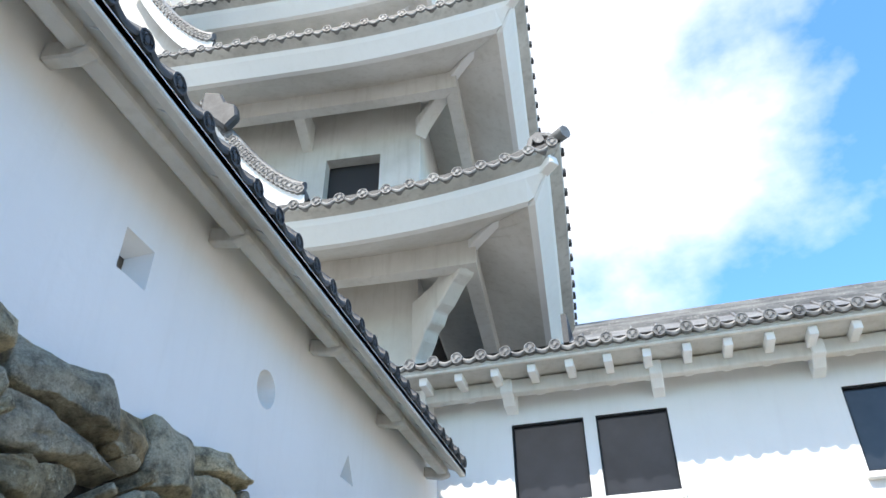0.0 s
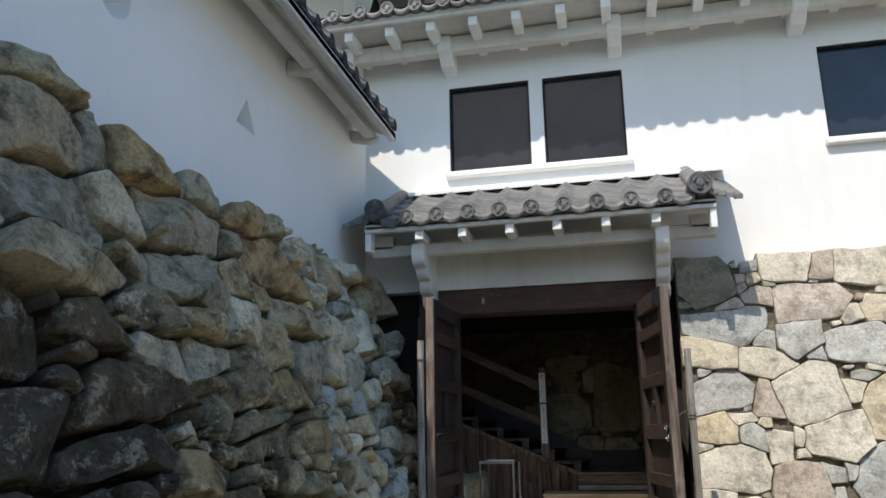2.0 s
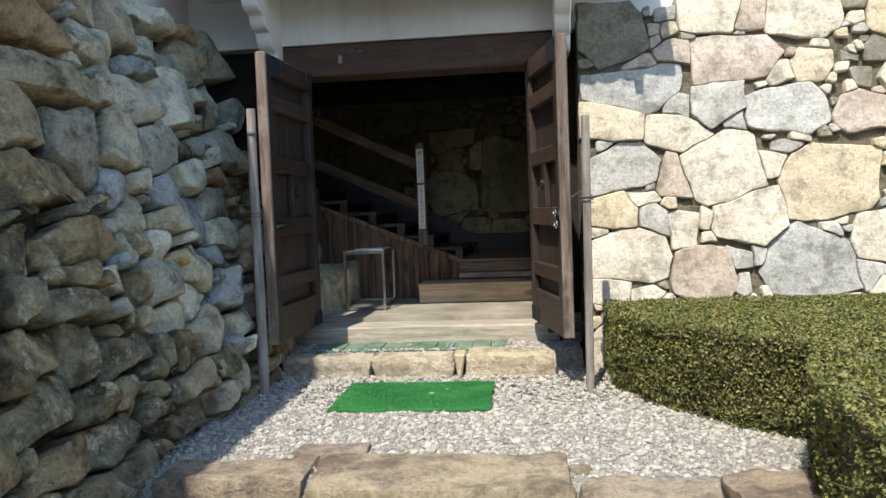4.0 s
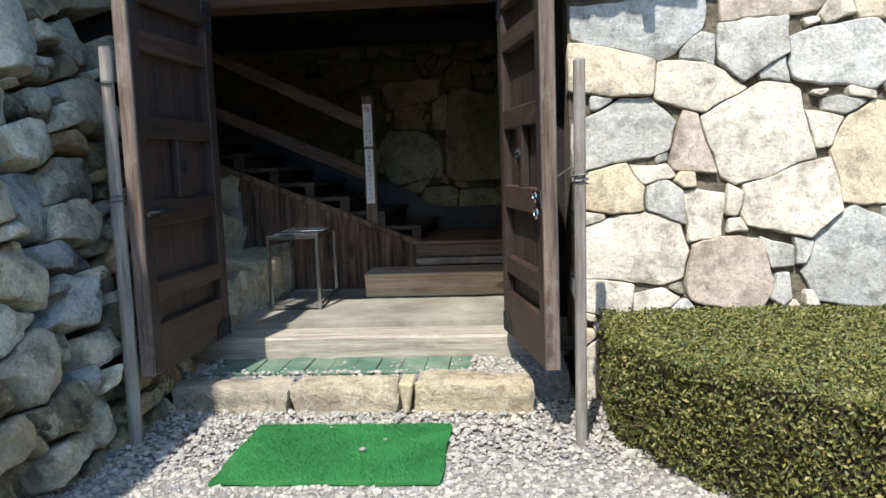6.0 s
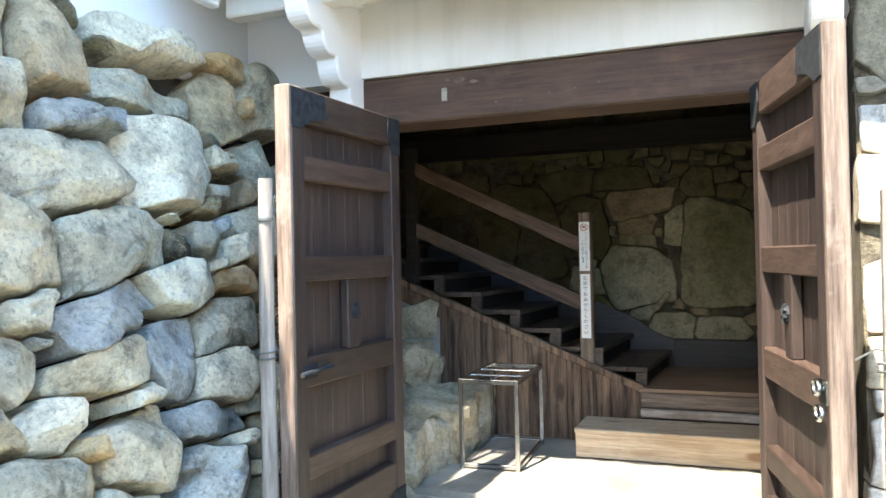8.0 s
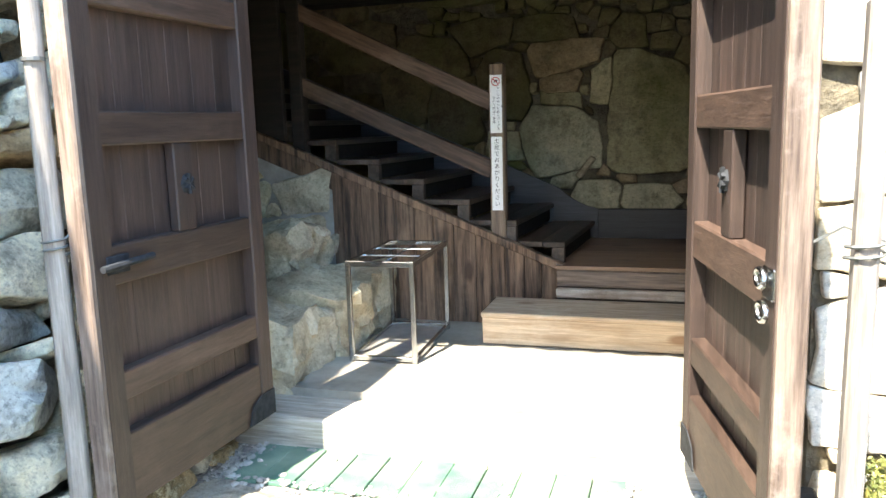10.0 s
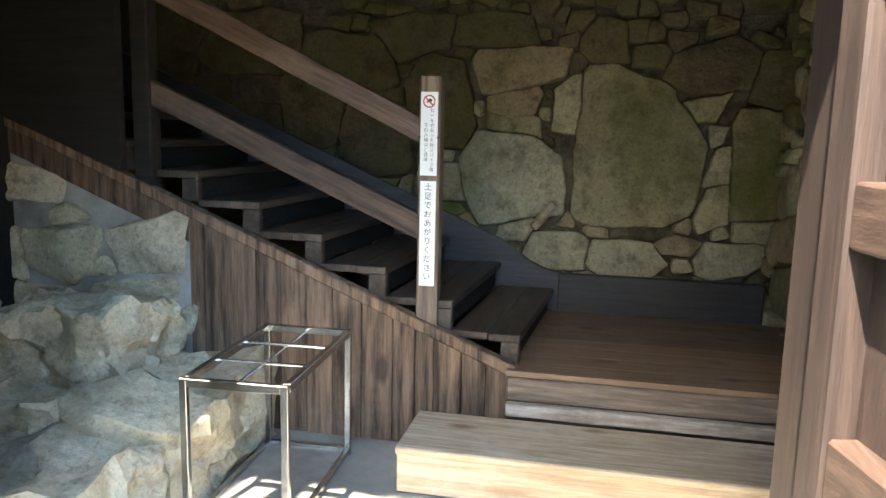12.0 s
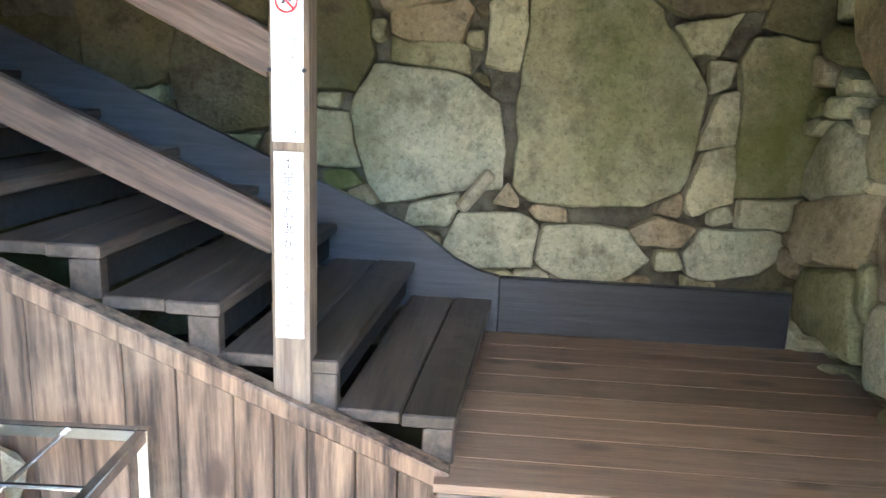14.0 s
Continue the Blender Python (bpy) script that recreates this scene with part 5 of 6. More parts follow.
# ---- hedge ----
def hedge(label, outline, z0, z1, seed, leaves):
    """A clipped hedge: twigs inside, and small leaves over the faces of a drawn-out outline."""
    ob = thing("hedge", label, "hedge", "clipped hedges")
    rng = random.Random(seed)
    cx, cy = sum(p[0] for p in outline) / len(outline), sum(p[1] for p in outline) / len(outline)
    inner = [(cx + (p[0] - cx) * 0.93 , cy + (p[1] - cy) * 0.93) for p in outline]
    bm = prism(inner, 2, z0 + 0.04, z1 - 0.05)
    bmesh.ops.triangulate(bm, faces=bm.faces[:])
    part("core", bm, TWIG, ob, "dense dark twigs")
    n = len(outline)
    faces = []
    for i in range(n):
        a, b = Vector((*outline[i], 0)), Vector((*outline[(i + 1) % n], 0))
        faces.append((math.dist(a, b) * (z1 - z0), a, b))
    xs, ys = [p[0] for p in outline], [p[1] for p in outline]
    area = 0.5 * abs(sum(outline[i][0] * outline[(i + 1) % n][1] - outline[(i + 1) % n][0] * outline[i][1] for i in range(n)))

    def inside(x, y):
        hit = False
        for i in range(n):
            (x0, y0), (x1, y1) = outline[i], outline[(i + 1) % n]
            if (y0 > y) != (y1 > y) and x < (x1 - x0) * (y - y0) / (y1 - y0) + x0:
                hit = not hit
        return hit

    total = sum(f[0] for f in faces) + area
    verts, quads = [], []

    def leaf(p, nrm):
        d = Vector((rng.gauss(0, 1), rng.gauss(0, 1), rng.gauss(0, 1))) + nrm * 0.9
        d.normalize()
        s = d.orthogonal().normalized()
        s.rotate(Matrix.Rotation(rng.uniform(0, 6.28), 3, d))
        u = d.cross(s)
        ln, wd = rng.uniform(0.008, 0.016), rng.uniform(0.004, 0.008)
        k = len(verts)
        verts.extend((p - s * ln, p + u * wd + d * 0.002, p + s * ln, p - u * wd + d * 0.002))
        quads.append((k, k + 1, k + 2, k + 3))

    for _ in range(int(leaves * area / total)):
        while True:
            x, y = rng.uniform(min(xs), max(xs)), rng.uniform(min(ys), max(ys))
            if inside(x, y):
                break
        z = z1 + 0.025 * noise.noise(Vector((x * 4, y * 4, seed))) - abs(rng.gauss(0, 0.018))
        leaf(Vector((x, y, z)), Vector((0, 0, 1)))
    for ar, a, b in faces:
        side = (b - a).cross(Vector((0, 0, 1))).normalized()
        if (Vector((cx, cy, 0)) - a).dot(side) > 0:
            side = -side
        for _ in range(int(leaves * ar / total)):
            f, z = rng.random(), rng.uniform(z0 + 0.02, z1)
            p = a.lerp(b, f)
            bulge = 0.04 * noise.noise(Vector((p.x * 5, p.y * 5, z * 5 + seed))) - abs(rng.gauss(0, 0.03)) - 0.05 * max(0, 1 - (z - z0) / 0.12) * rng.random()
            if noise.noise(Vector((p.x * 2.2 + 9, p.y * 2.2, z * 3.0))) > 0.33 and rng.random() < 0.75:
                continue
            p = p + side * bulge
            leaf(Vector((p.x, p.y, z)), side)
    me = bpy.data.meshes.new("leaves")
    me.from_pydata([tuple(v) for v in verts], [], quads)
    me.materials.append(LEAF)
    shared("leaves", me, ob)
    tagged(ob.children[-1], kind="stuff")
    bm = bmesh.new()
    for _ in range(160):
        i = rng.randrange(n)
        a, b = outline[i], outline[(i + 1) % n]
        f = rng.random()
        x, y = a[0] + (b[0] - a[0]) * f, a[1] + (b[1] - a[1]) * f
        z = rng.uniform(z0 + 0.05, z1 - 0.1)
        p, q = Vector((cx + (x - cx) * 0.86, cy + (y - cy) * 0.86, z - 0.1)), Vector((x, y, z)) + Vector((rng.gauss(0, 0.03), rng.gauss(0, 0.03), rng.gauss(0, 0.05)))
        tube([p, (p + q) / 2 + Vector((0, 0, 0.03)), q], [0.005, 0.004, 0.002], 4, bm, False)
    part("twigs", bm, TWIG, ob)
    tagged(ob.children[-1], kind="stuff")


hedge("clipped box hedge with bare twigs showing, before the pale stones", [(1.40, 7.62), (1.62, 7.15), (1.95, 6.72), (2.28, 6.42), (4.6, 6.42), (4.6, 8.25), (1.42, 8.3)], -0.04, 0.495, 1, 105000)
hedge("clipped yellow-green box hedge along the gravel path", [(2.24, 6.36), (1.97, 5.75), (1.86, 5.1), (1.82, 4.2), (1.9, 2.6), (3.4, 2.6), (3.4, 6.36)], -0.18, 0.525, 2, 95000)

# ---- tower ----
tower = thing("castle_tower", "tall white castle tower with curved tiled eaves", "tower", at=pose(0.166, 8.0, 0, 0, 0, 6.0))
LEN = 11.0
WALL_D = 2.6


def eave_path(inset, n=40):
    """Steps along the front edge to the corner and on along the side: (kind, run) with the corner at run 0."""
    return [("f", -LEN * (1 - i / n)) for i in range(n)] + [("c", 0.0)] + [("s", LEN * (i + 1) / n) for i in range(n)]


def eave_point(inset, kind, run, o, z, lift):
    up = lift * max(0.0, 1 - abs(run) / 4.0) ** 2 * max(0.0, 1 - o / 3.0)
    if kind == "f":
        return (min(run - inset, -inset - o), inset + o, z + up)
    if kind == "c":
        return (-inset - o, inset + o, z + up)
    return (-inset - o, max(inset + run, inset + o), z + up)


def eave_sheet(inset, ze, prof, lift):
    return sweep([[eave_point(inset, k, r, o, ze + dz, lift) for o, dz in prof] for k, r in eave_path(inset)])


def eave_tier(inset, ze, lift, name, spacing):
    reach = WALL_D - inset if inset < 1 else 1.9
    t = tagged(part(name, eave_sheet(inset, ze, [(0, 0.0), (0, 0.06), (0.8, 0.36), (1.6, 0.85), (reach, 0.85 + (reach - 1.6) * 0.75)], lift), TILE_SHADED, tower), "grey tiled curved eave")
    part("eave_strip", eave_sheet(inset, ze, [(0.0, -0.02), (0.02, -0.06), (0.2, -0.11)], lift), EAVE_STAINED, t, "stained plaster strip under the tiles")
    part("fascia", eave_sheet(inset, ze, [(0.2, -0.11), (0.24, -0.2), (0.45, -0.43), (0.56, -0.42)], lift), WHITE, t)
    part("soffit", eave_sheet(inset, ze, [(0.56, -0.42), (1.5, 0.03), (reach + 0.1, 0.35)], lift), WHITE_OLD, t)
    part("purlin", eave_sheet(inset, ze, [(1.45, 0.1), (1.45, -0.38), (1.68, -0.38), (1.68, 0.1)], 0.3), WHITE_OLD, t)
    n = int(8.5 / spacing)
    for k in range(n):
        p = eave_point(inset, "f", -0.12 - spacing * k, 0, ze, lift)
        shared("eave_tile", BIG_DISC, t, pose(p[0], p[1] - 0.02, p[2] + 0.03))
        p = eave_point(inset, "f", -0.12 - spacing * (k + 0.5), 0, ze, lift)
        shared("pan_tile", BIG_PAN, t, pose(p[0], p[1] - 0.01, p[2] + 0.03))
        # The side row takes the shaded tile copy, darker than the front row.
        p = eave_point(inset, "s", 0.2 + spacing * k, 0, ze, lift)
        shared("eave_tile", DISC_SHADED, t, pose(p[0] + 0.03, p[1], p[2] + 0.03, 0, 0, 90))
    d = Vector((1, -1, 0)).normalized()
    c = Vector(eave_point(inset, "c", 0, 0.2, ze - 0.18, lift))
    part("hip_rafter", beam(c + d * 0.12, Vector(eave_point(inset, "c", 0, 1.55, ze - 0.1, 0.3)), 0.16, 0.16, 0.015), WHITE, t)
    p = Vector(eave_point(inset, "c", 0, 0, ze, lift))
    part("corner_roll", tube([p + d * 0.12 + Vector((0, 0, 0.10)), p - d * 0.3 + Vector((0, 0, 0.14)), p - d * 1.6 + Vector((0, 0, 0.62))], [0.10, 0.09, 0.11], 12), TILE, t, smooth=True)
    arch = [(-0.50, 0.02), (-0.44, 0.22), (-0.33, 0.31), (-0.14, 0.27), (-0.02, 0.16), (-0.06, 0.10), (-0.17, 0.19), (-0.31, 0.22), (-0.38, 0.16), (-0.41, 0.02)]
    ct = part("corner_tile", prism([(p.x + a, p.z + b) for a, b in arch], 1, p.y + 0.06, p.y + 0.2, 0.012), TILE, t, "small arched ridge end tile")
    part("corner_boss", tube([(p.x - 0.3, p.y + 0.02, p.z + 0.12), (p.x - 0.3, p.y + 0.2, p.z + 0.12)], 0.075, 12), TILE, ct, smooth=True)
    return t


WIN = rect(-4.49, -3.39, 9.3, 11.42)
part("front_wall", holed_wall(rect(-LEN, -WALL_D, 4.6, 14.5), [WIN], lambda a, b, d: (a, WALL_D + d, b), 0.25), WHITE_OLD, tower)
part("side_wall", box(-WALL_D - 0.25, -WALL_D, WALL_D + 0.25, 11, 4.6, 14.5), WHITE_OLD, tower)
# Black panel stands for the unlit room behind the opening.
part("window", box(-4.8, -3.1, WALL_D + 0.27, WALL_D + 0.32, 9.2, 11.7), INK, tower, "dark open window")
part("upper_wall", box(-LEN, -4.0, 4.0, 11, 13.5, 19.5), WHITE_OLD, tower)
part("top_wall", box(-LEN, -5.6, 5.6, 11, 18.5, 22.5), WHITE_OLD, tower)
for args in ((0.0, 8.13, 0.62, "lower_eave", 0.345), (0.27, 12.38, 0.6, "middle_eave", 0.345), (1.95, 16.35, 0.55, "upper_eave", 0.345)):
    eave_tier(*args)
top = eave_tier(3.9, 20.3, 0.25, "top_eave", 0.345)
part("top_roof", prism([(3.9, 20.4), (7.5, 23.2), (11, 20.4)], 0, -LEN, -4.1), TILE_SHADED, top)
for k in range(14):
    part("rafter", box(-4.6 - 0.45 * k - 0.07, -4.6 - 0.45 * k + 0.07, 4.1, 5.6, 19.95, 20.12), WHITE, top)
# corner braces and wall arms under the two lower eaves


def brace(zw, zp, p_off, wavy):
    """A diagonal plaster brace from the wall corner out to the purlin corner."""
    a = Vector((-WALL_D + 0.02, WALL_D - 0.02, 0))
    b = Vector((-p_off - 0.05, p_off + 0.05, 0))
    L = (b - a).length
    low = []
    for q in range(13):
        f = q / 12
        s = (0.07 * abs(math.sin(f * math.pi * 5))) if wavy else 0.0
        low.append((L * f ** 1.5 + s * 0.7, zw + (zp - zw) * f ** (0.8) - s))
    up = [(L, zp + 0.3), (L * 0.72, zp + 0.12), (L * 0.4, zp - 0.02), (0.0, zp - 0.05)]
    bm = prism(low + up, 1, -0.14, 0.14, 0.02)
    ob = part("brace", bm, WHITE_OLD, tower, "scalloped plaster corner brace" if wavy else "")
    ob.matrix_basis = Matrix.Translation(a) @ Matrix.Rotation(math.atan2(b.y - a.y, b.x - a.x), 4, "Z")


brace(6.45, 7.9, 1.5, True)
brace(11.7, 12.2, 1.75, False)
# Near-black panel: deep shade under the lower eave, put into colour.
part("dark_boarding", box(-WALL_D - 0.2, -WALL_D + 0.02, WALL_D + 0.4, 10.9, 4.7, 8.3), SHADE_WOOD, tower, "black panel for the shade under the eave")
for zc, off in ((7.9, 1.45), (12.15, 1.7)):
    for x in (-4.9, -7.4, -9.8):
        part("arm", prism([(WALL_D, zc - 0.45), (off, zc - 0.02), (off, zc + 0.25), (WALL_D, zc + 0.25)], 0, x - 0.11, x + 0.11, 0.015), WHITE_OLD, tower)


def gable(apex, foot, z0, z1, v):
    """The right half of a dormer gable: a concave tiled verge over a white bargeboard."""
    n = 12
    rows = [[], [], [], []]
    for i in range(n + 1):
        f = i / n
        x = apex + (foot - apex) * f
        z = z1 + (z0 - z1) * (1 - (1 - f) ** 1.45)
        rows[0].append((x, v + 0.0, z + 0.10))
        rows[1].append((x, v - 0.02, z))
        rows[2].append((x, v + 0.03, z - 0.42))
        rows[3].append((x, v + 2.6, z + 0.06))
        if i < n:
            for h in (0, 0.5):
                g = (i + h) / n
                xx = apex + (foot - apex) * g
                zz = z1 + (z0 - z1) * (1 - (1 - g) ** 1.45)
                shared("verge_tile", BIG_DISC, tower, pose(xx, v - 0.06, zz + 0.08))
    part("bargeboard", sweep([rows[1], rows[2]]), WHITE, tower)
    part("gable_slope", sweep([rows[3], rows[0], rows[1]]), TILE_SHADED, tower)
    part("verge_roll", tube([(p[0] - 0.05, v + 0.05, p[2] + 0.12) for p in rows[0]], 0.09, 10), TILE, tower, smooth=True)
    part("gable_wall", prism([(apex - 1, z0 - 0.3), (foot, z0 - 0.3), (apex, z1 - 0.3), (apex - 1, z1 - 0.3)], 1, v + 0.35, v + 0.5), WHITE_OLD, tower)


gable(-5.85, -3.85, 8.5, 10.75, 0.22)
demon = prism([(-5.82, 10.5), (-5.3, 10.0), (-5.12, 10.25), (-5.18, 10.52), (-5.38, 10.62), (-5.5, 10.86), (-5.82, 10.95)], 1, 0.02, 0.2, 0.04)
part("ridge_end_tile", demon, TILE_SHADED, tower, "dark demon-face gable end tile")
gable(-8.6, -6.2, 12.85, 15.9, 0.5)

# packed joints behind the faces of the fitted stones
tagged(part("wall_back_joints", prism([(11.655 + 0.13 * 0.5, 0.5), (11.655 + 0.13 * 3.3, 3.3), (12.15, 3.3), (12.15, 0.5)], 0, -6.4, 2.0), JOINT), "brown packed joints between the inner stones", "wall", kind="structure")

# ---- stones: (along, up, width, height, tone) ----
LEFT_STONES = []
LEFT_STONES += [(2.22, 2.22, 0.49, 0.24, 3), (2.42, 2.67, 0.74, 0.25, 0), (2.44, 2.41, 0.82, 0.28, 4), (2.94, 2.7, 0.44, 0.31, 2), (3.24, 2.31, 0.47, 0.28, 3), (3.27, 1.97, 0.44, 0.35, 1), (3.29, 2.64, 0.47, 0.43, 0), (3.32, 1.53, 0.76, 0.4, 3), (3.47, 1.12, 0.41, 0.33, 3), (3.78, 2.51, 0.65, 0.43, 0), (3.82, 2.16, 0.68, 0.38, 0), (3.83, 1.84, 1.01, 0.28, 4), (3.87, 2.8, 0.75, 0.22, 0), (3.89, 1.6, 0.49, 0.27, 0), (3.93, 1.06, 0.73, 0.2, 3), (4.17, 2.57, 0.28, 0.37, 0), (4.22, 1.3, 0.83, 0.28, 3), (4.31, 2.27, 0.47, 0.37, 1)]
LEFT_STONES += [(4.42, 2.02, 0.27, 0.27, 0), (4.43, 1.74, 0.56, 0.22, 3), (4.44, 1.51, 0.58, 0.21, 1), (4.54, 0.47, 0.3, 0.29, 3), (4.59, 2.65, 0.82, 0.47, 2), (4.65, 0.71, 0.29, 0.19, 3), (4.83, 1.97, 0.79, 0.38, 0), (4.86, 0.54, 0.4, 0.17, 3), (4.88, 1.24, 0.18, 0.29, 3), (4.88, 1.72, 0.5, 0.21, 3), (4.9, 1.53, 0.35, 0.2, 1), (4.94, 0.29, 0.49, 0.23, 3), (4.94, 2.33, 0.81, 0.33, 0), (4.95, 0.75, 0.57, 0.25, 3), (5.15, 1.05, 0.43, 0.14, 3), (5.18, 1.38, 0.44, 0.22, 3), (5.18, 1.18, 0.44, 0.16, 3), (5.24, 0.9, 0.27, 0.15, 3)]
LEFT_STONES += [(5.29, 2.67, 0.77, 0.31, 0), (5.37, 1.59, 0.68, 0.16, 3), (5.4, 1.8, 0.45, 0.23, 1), (5.44, 0.42, 0.65, 0.22, 3), (5.44, 0.19, 0.4, 0.14, 0), (5.47, 0.66, 0.51, 0.23, 3), (5.51, 0.88, 0.21, 0.16, 3), (5.54, 1.09, 0.4, 0.2, 3), (5.55, 1.23, 0.53, 0.15, 3), (5.63, 2.08, 0.8, 0.3, 3), (5.63, 0.02, 0.39, 0.15, 3), (5.73, 2.59, 0.74, 0.25, 2), (5.81, 0.81, 0.48, 0.12, 3), (5.83, 0.18, 0.55, 0.21, 3), (5.86, 0.61, 0.31, 0.26, 3), (5.91, 1.41, 0.82, 0.29, 3), (5.92, 0.94, 0.35, 0.12, 3), (5.94, 1.76, 0.74, 0.35, 0)]
LEFT_STONES += [(6.04, 0.32, 0.3, 0.23, 3), (6.05, 1.11, 0.54, 0.16, 3), (6.1, 2.33, 1.03, 0.42, 2), (6.16, 0.5, 0.5, 0.18, 3), (6.19, 2.65, 0.56, 0.16, 0), (6.29, 1.96, 0.83, 0.27, 0), (6.38, 0.08, 0.17, 0.11, 3), (6.41, 1.64, 0.44, 0.42, 0), (6.44, 0.24, 0.18, 0.1, 3), (6.49, 1.01, 0.13, 0.15, 0), (6.51, 0.82, 0.22, 0.16, 3), (6.56, 0.48, 0.19, 0.17, 3), (6.62, 1.1, 0.34, 0.23, 0), (6.64, 1.4, 0.21, 0.2, 4), (6.66, 0.09, 0.43, 0.14, 3), (6.7, 0.26, 0.41, 0.13, 2), (6.75, 1.98, 0.18, 0.26, 0), (6.76, 0.46, 0.39, 0.2, 3)]
LEFT_STONES += [(6.76, 0.62, 0.55, 0.21, 1), (6.78, 1.23, 0.25, 0.29, 0), (6.8, 0.83, 0.5, 0.22, 0), (6.83, 2.58, 0.66, 0.3, 0), (6.86, 1.67, 0.46, 0.36, 0), (6.9, 1.41, 0.15, 0.13, 0), (6.9, 1.05, 0.27, 0.21, 1), (6.92, 2.25, 0.38, 0.33, 0), (7.04, 0.7, 0.37, 0.19, 1), (7.05, 0.1, 0.23, 0.12, 0), (7.13, 1.21, 0.48, 0.18, 0), (7.17, 0.47, 0.4, 0.25, 0), (7.19, 0.28, 0.45, 0.2, 3), (7.2, 1.96, 0.66, 0.29, 0), (7.23, 2.43, 0.31, 0.34, 2), (7.23, 0.9, 0.39, 0.31, 0), (7.25, 1.4, 0.52, 0.23, 4), (7.33, 2.19, 0.49, 0.16, 4)]
LEFT_STONES += [(7.37, 1.67, 0.57, 0.29, 0), (7.39, 0.52, 0.29, 0.14, 0), (7.47, 0.14, 0.36, 0.23, 0), (7.54, 1.21, 0.39, 0.34, 4), (7.61, 0.68, 0.44, 0.25, 4), (7.64, 0.45, 0.26, 0.15, 0), (7.65, 0.91, 0.49, 0.16, 4), (7.74, 1.5, 0.4, 0.21, 1), (7.75, 2.4, 0.81, 0.28, 0), (7.76, 2.04, 0.57, 0.5, 1), (7.84, 1.08, 0.46, 0.22, 0), (7.89, 2.66, 0.79, 0.26, 1), (7.98, 1.3, 0.4, 0.24, 0), (8.05, 1.5, 0.28, 0.13, 2), (8.15, 0.6, 0.28, 0.26, 0), (8.29, 2.4, 0.37, 0.48, 2), (8.35, 1.7, 0.43, 0.35, 0), (8.45, 1.04, 0.32, 0.21, 0)]
LEFT_STONES += [(8.46, 2.71, 0.43, 0.17, 2), (8.54, 2.13, 0.47, 0.33, 0), (8.84, 2.55, 0.66, 0.43, 0)]
RIGHT_STONES = []
RIGHT_STONES += [(3.37, 2.74, 0.23, 0.17, 4), (2.63, 2.64, 0.19, 0.27, 3), (2.29, 2.61, 0.43, 0.28, 0), (3.03, 2.59, 0.61, 0.42, 0), (3.73, 2.59, 0.58, 0.47, 2), (1.58, 2.53, 0.51, 0.48, 4), (2.02, 2.36, 0.31, 0.17, 3), (3.55, 2.31, 0.23, 0.15, 4), (1.79, 2.29, 0.21, 0.11, 3), (2.47, 2.27, 0.7, 0.38, 3), (3.05, 2.19, 0.29, 0.27, 2), (2.84, 2.14, 0.16, 0.14, 0), (1.71, 2.12, 0.78, 0.35, 1), (3.75, 2.12, 0.41, 0.46, 0), (2.32, 1.95, 0.47, 0.4, 1), (2.07, 1.92, 0.17, 0.19, 1), (2.84, 1.87, 0.62, 0.41, 1), (3.4, 1.83, 0.46, 0.29, 3)]
RIGHT_STONES += [(1.57, 1.81, 0.5, 0.26, 2), (2.47, 1.79, 0.17, 0.12, 1), (2.03, 1.73, 0.51, 0.3, 0), (3.76, 1.61, 0.37, 0.43, 1), (2.82, 1.58, 0.2, 0.1, 1), (1.63, 1.48, 0.55, 0.35, 1), (2.74, 1.46, 0.16, 0.19, 0), (3.14, 1.33, 0.86, 0.6, 2), (2.0, 1.41, 0.2, 0.38, 3), (2.37, 1.41, 0.74, 0.62, 0), (3.78, 1.28, 0.27, 0.29, 0), (1.76, 1.25, 0.21, 0.09, 0), (1.54, 1.14, 0.38, 0.28, 2), (2.22, 1.08, 0.1, 0.14, 0), (1.85, 1.07, 0.22, 0.18, 1), (2.54, 1.06, 0.63, 0.48, 0), (2.05, 0.99, 0.27, 0.28, 0), (3.61, 0.88, 0.68, 0.52, 0), (2.59, 0.79, 0.13, 0.14, 1)]
RIGHT_STONES += [(1.67, 0.77, 0.59, 0.46, 0), (2.47, 0.77, 0.23, 0.12, 1), (2.93, 0.70, 0.72, 0.56, 1), (2.22, 0.65, 0.54, 0.42, 3), (3.41, 0.63, 0.18, 0.19, 1), (2.47, 0.55, 0.1, 0.14, 1), (1.5, 0.54, 0.28, 0.21, 0), (1.78, 0.51, 0.28, 0.11, 0), (3.61, 0.5, 0.36, 0.19, 0)]
BACK_STONES = []
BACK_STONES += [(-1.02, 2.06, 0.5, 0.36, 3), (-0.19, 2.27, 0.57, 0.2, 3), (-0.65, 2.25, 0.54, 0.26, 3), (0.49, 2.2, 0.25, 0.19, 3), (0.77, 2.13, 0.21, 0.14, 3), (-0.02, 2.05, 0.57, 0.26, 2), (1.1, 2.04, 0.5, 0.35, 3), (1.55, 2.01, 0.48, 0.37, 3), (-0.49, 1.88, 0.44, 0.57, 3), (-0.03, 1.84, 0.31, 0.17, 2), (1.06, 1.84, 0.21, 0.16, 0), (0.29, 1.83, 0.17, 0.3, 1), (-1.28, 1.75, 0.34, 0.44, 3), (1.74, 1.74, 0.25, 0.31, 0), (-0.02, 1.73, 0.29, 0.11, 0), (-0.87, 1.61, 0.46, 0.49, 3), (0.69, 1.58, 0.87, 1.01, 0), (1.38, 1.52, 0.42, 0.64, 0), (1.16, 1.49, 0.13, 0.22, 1)]
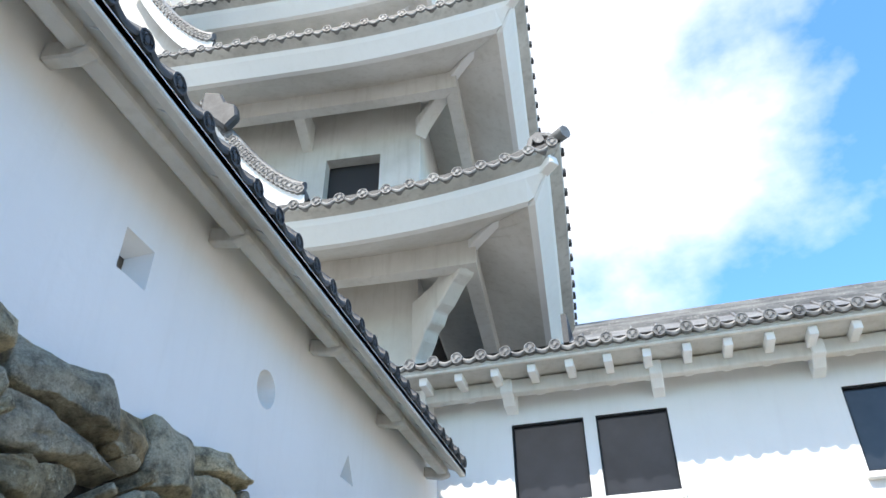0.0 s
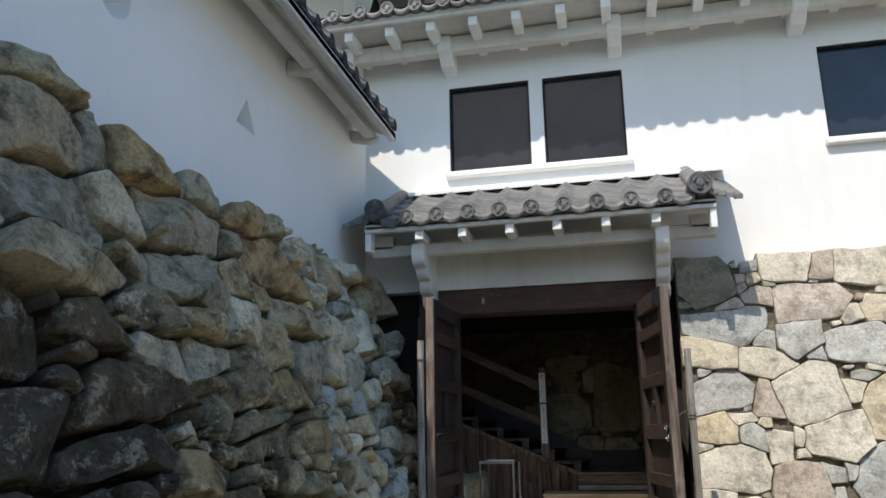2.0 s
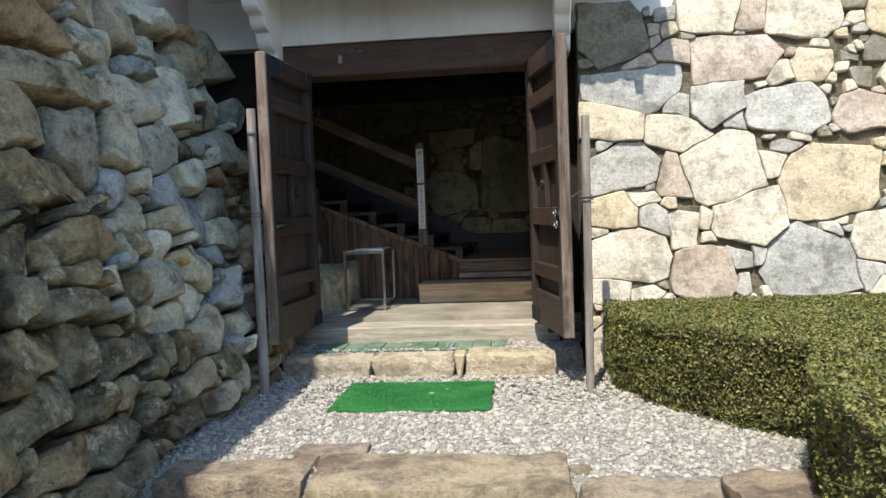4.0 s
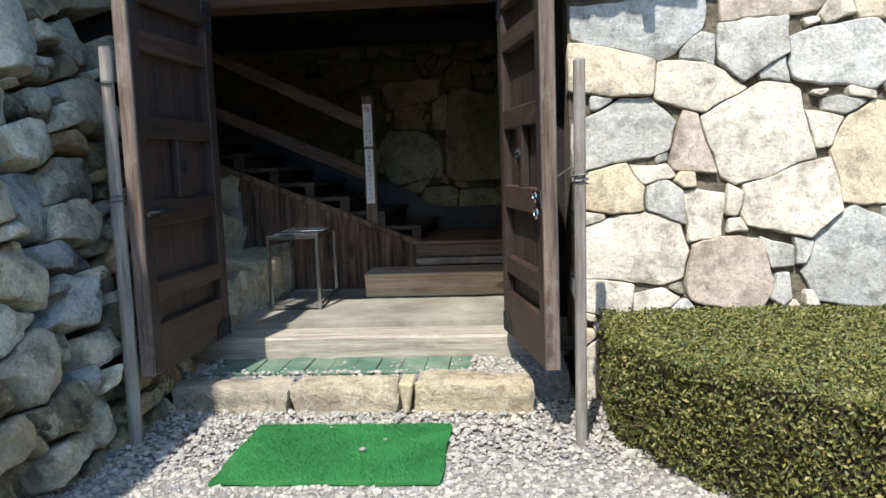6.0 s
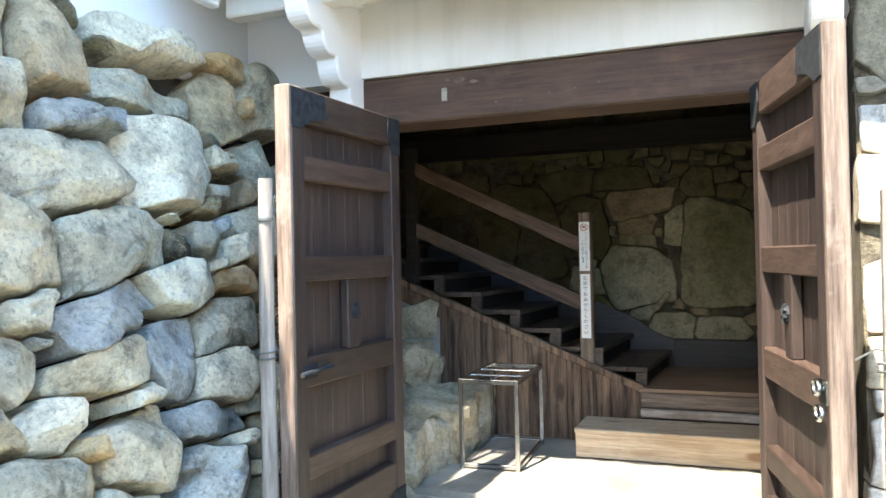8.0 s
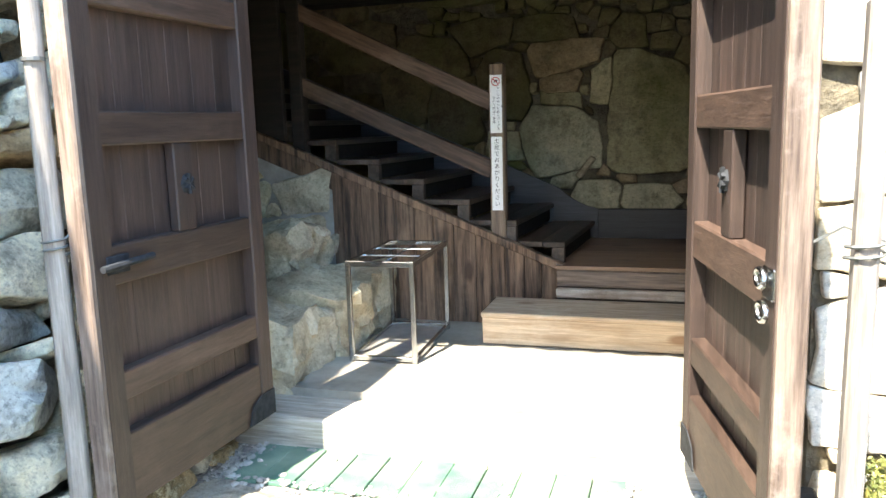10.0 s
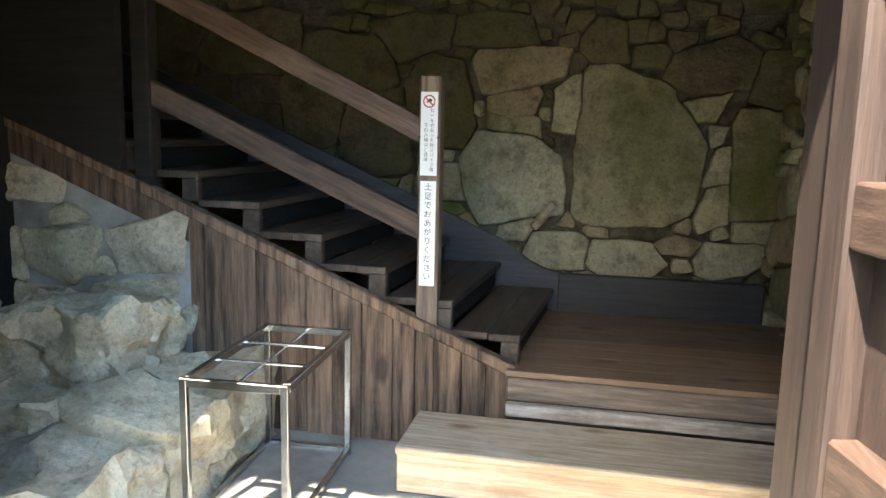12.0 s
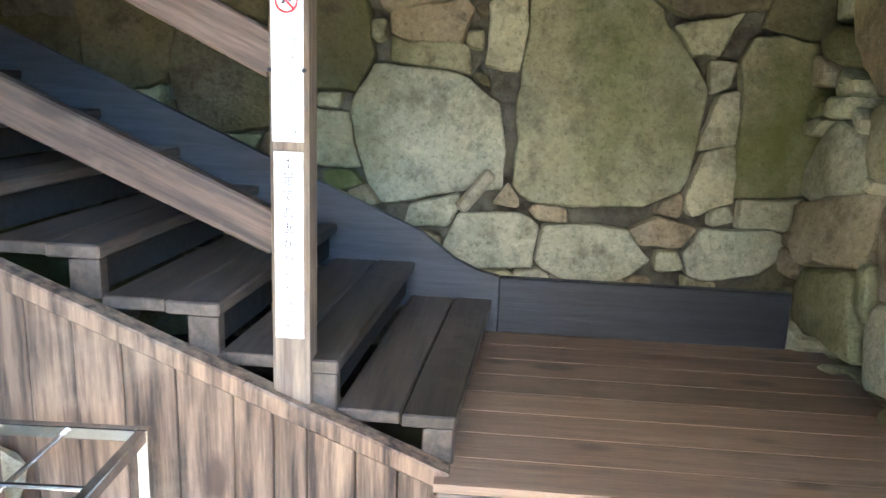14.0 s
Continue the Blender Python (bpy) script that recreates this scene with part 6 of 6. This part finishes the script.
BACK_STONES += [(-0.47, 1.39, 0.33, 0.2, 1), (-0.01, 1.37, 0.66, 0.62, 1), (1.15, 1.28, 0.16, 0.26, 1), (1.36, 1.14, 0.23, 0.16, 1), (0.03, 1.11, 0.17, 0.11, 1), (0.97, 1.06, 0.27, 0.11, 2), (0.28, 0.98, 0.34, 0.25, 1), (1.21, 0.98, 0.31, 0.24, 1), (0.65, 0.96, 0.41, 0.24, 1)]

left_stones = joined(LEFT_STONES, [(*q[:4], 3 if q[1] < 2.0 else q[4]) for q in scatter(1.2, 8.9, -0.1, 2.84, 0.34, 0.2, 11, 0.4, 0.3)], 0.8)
left_stones = with_chips(left_stones, 2.0, 8.8, 0.0, 2.8, 2600, 0.07, 0.16, 61)


left_outlines = [p for p in cells(left_stones, 1.2, 8.95, -0.12, 2.84) if p[0][0][0] < 4.9] + [p for p in cells(left_stones, 1.2, 8.95, -0.12, 2.73) if p[0][0][0] >= 4.9]


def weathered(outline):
    """Stones away from the gate take darker copies: dimness in the colour, besides algae."""
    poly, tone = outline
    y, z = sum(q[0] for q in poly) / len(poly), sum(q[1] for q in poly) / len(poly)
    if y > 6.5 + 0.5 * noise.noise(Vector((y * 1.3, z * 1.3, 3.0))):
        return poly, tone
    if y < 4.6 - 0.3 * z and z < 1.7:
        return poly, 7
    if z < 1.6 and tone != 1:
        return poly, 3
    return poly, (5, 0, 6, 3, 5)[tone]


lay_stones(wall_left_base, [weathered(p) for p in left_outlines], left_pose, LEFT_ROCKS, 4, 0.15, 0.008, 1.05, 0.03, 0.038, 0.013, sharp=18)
far = thing("boulder_courses", "rough dark boulders farther along the battered wall", "stone wall", kind="stuff")
lay_stones(far, cells(scatter(-5.5, 1.2, -0.2, 2.84, 0.6, 0.36, 12), -5.5, 1.2, -0.2, 2.84), left_pose, [ROCK_ALGAE], 5, 0.12)
right_stones = joined(RIGHT_STONES, [q for q in scatter(1.3, 8.8, -0.1, 2.74, 0.5, 0.38, 21, 0.4, 0.5) if q[0] > 3.9 or q[1] < 0.5], 0.8)
right_stones = with_chips(right_stones, 1.35, 5.0, 0.2, 2.72, 2200, 0.05, 0.15, 62)
lay_stones(wall_right_base, cells(right_stones, 1.30, 8.8, -0.1, 2.78), right_pose, RIGHT_ROCKS, 6, 0.04, 0.003, 0.2, 0.010, 0.026, 0.008, sharp=24)
# Stones left, right and high up get tone 3, dimness in their colour.
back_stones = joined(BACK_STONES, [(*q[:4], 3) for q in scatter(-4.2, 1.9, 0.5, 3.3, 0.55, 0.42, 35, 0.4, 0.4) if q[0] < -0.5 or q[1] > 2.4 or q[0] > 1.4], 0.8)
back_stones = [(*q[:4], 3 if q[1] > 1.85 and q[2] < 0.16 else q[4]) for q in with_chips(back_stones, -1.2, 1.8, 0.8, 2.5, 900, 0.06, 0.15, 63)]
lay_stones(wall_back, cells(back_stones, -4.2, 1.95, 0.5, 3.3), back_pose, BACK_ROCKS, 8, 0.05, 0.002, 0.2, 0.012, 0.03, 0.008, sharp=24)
part("chip_stone", beam((0.13, 11.62, 1.13), (0.25, 11.63, 1.28), 0.05, 0.075, 0.01, (0, 1, 0)), ROCK_PALE, wall_back, "pale wedge chip in a joint")
side_stones = with_chips(scatter(-11.75, -9.1, 0.3, 3.0, 0.4, 0.32, 42), -11.7, -10.0, 0.6, 2.4, 500, 0.06, 0.14, 64)
lay_stones(wall_right_in, cells(side_stones, -11.75, -9.1, 0.3, 3.0), lambda a, b: inner_right_pose(-a, b), BACK_ROCKS, 9, 0.07, 0.003, 0.4, 0.015)
bank = [p for p in cells(scatter(-2.6, -1.29, 0.7, 1.75, 0.40, 0.24, 53), -2.6, -1.29, 0.7, 1.75) if max(q[1] for q in p[0]) < 1.17 - 0.407 * (sum(q[0] for q in p[0]) / len(p[0]) + 1.285) + 0.03]
lay_stones(wall_left_in, bank, lambda a, b: facing(Vector((a, 10.36, b)), (1, 0, 0), (0, 0, 1)), [ROCK_PALE, ROCK_INNER], 12, 0.05, 0.008, 0.4, 0.015)
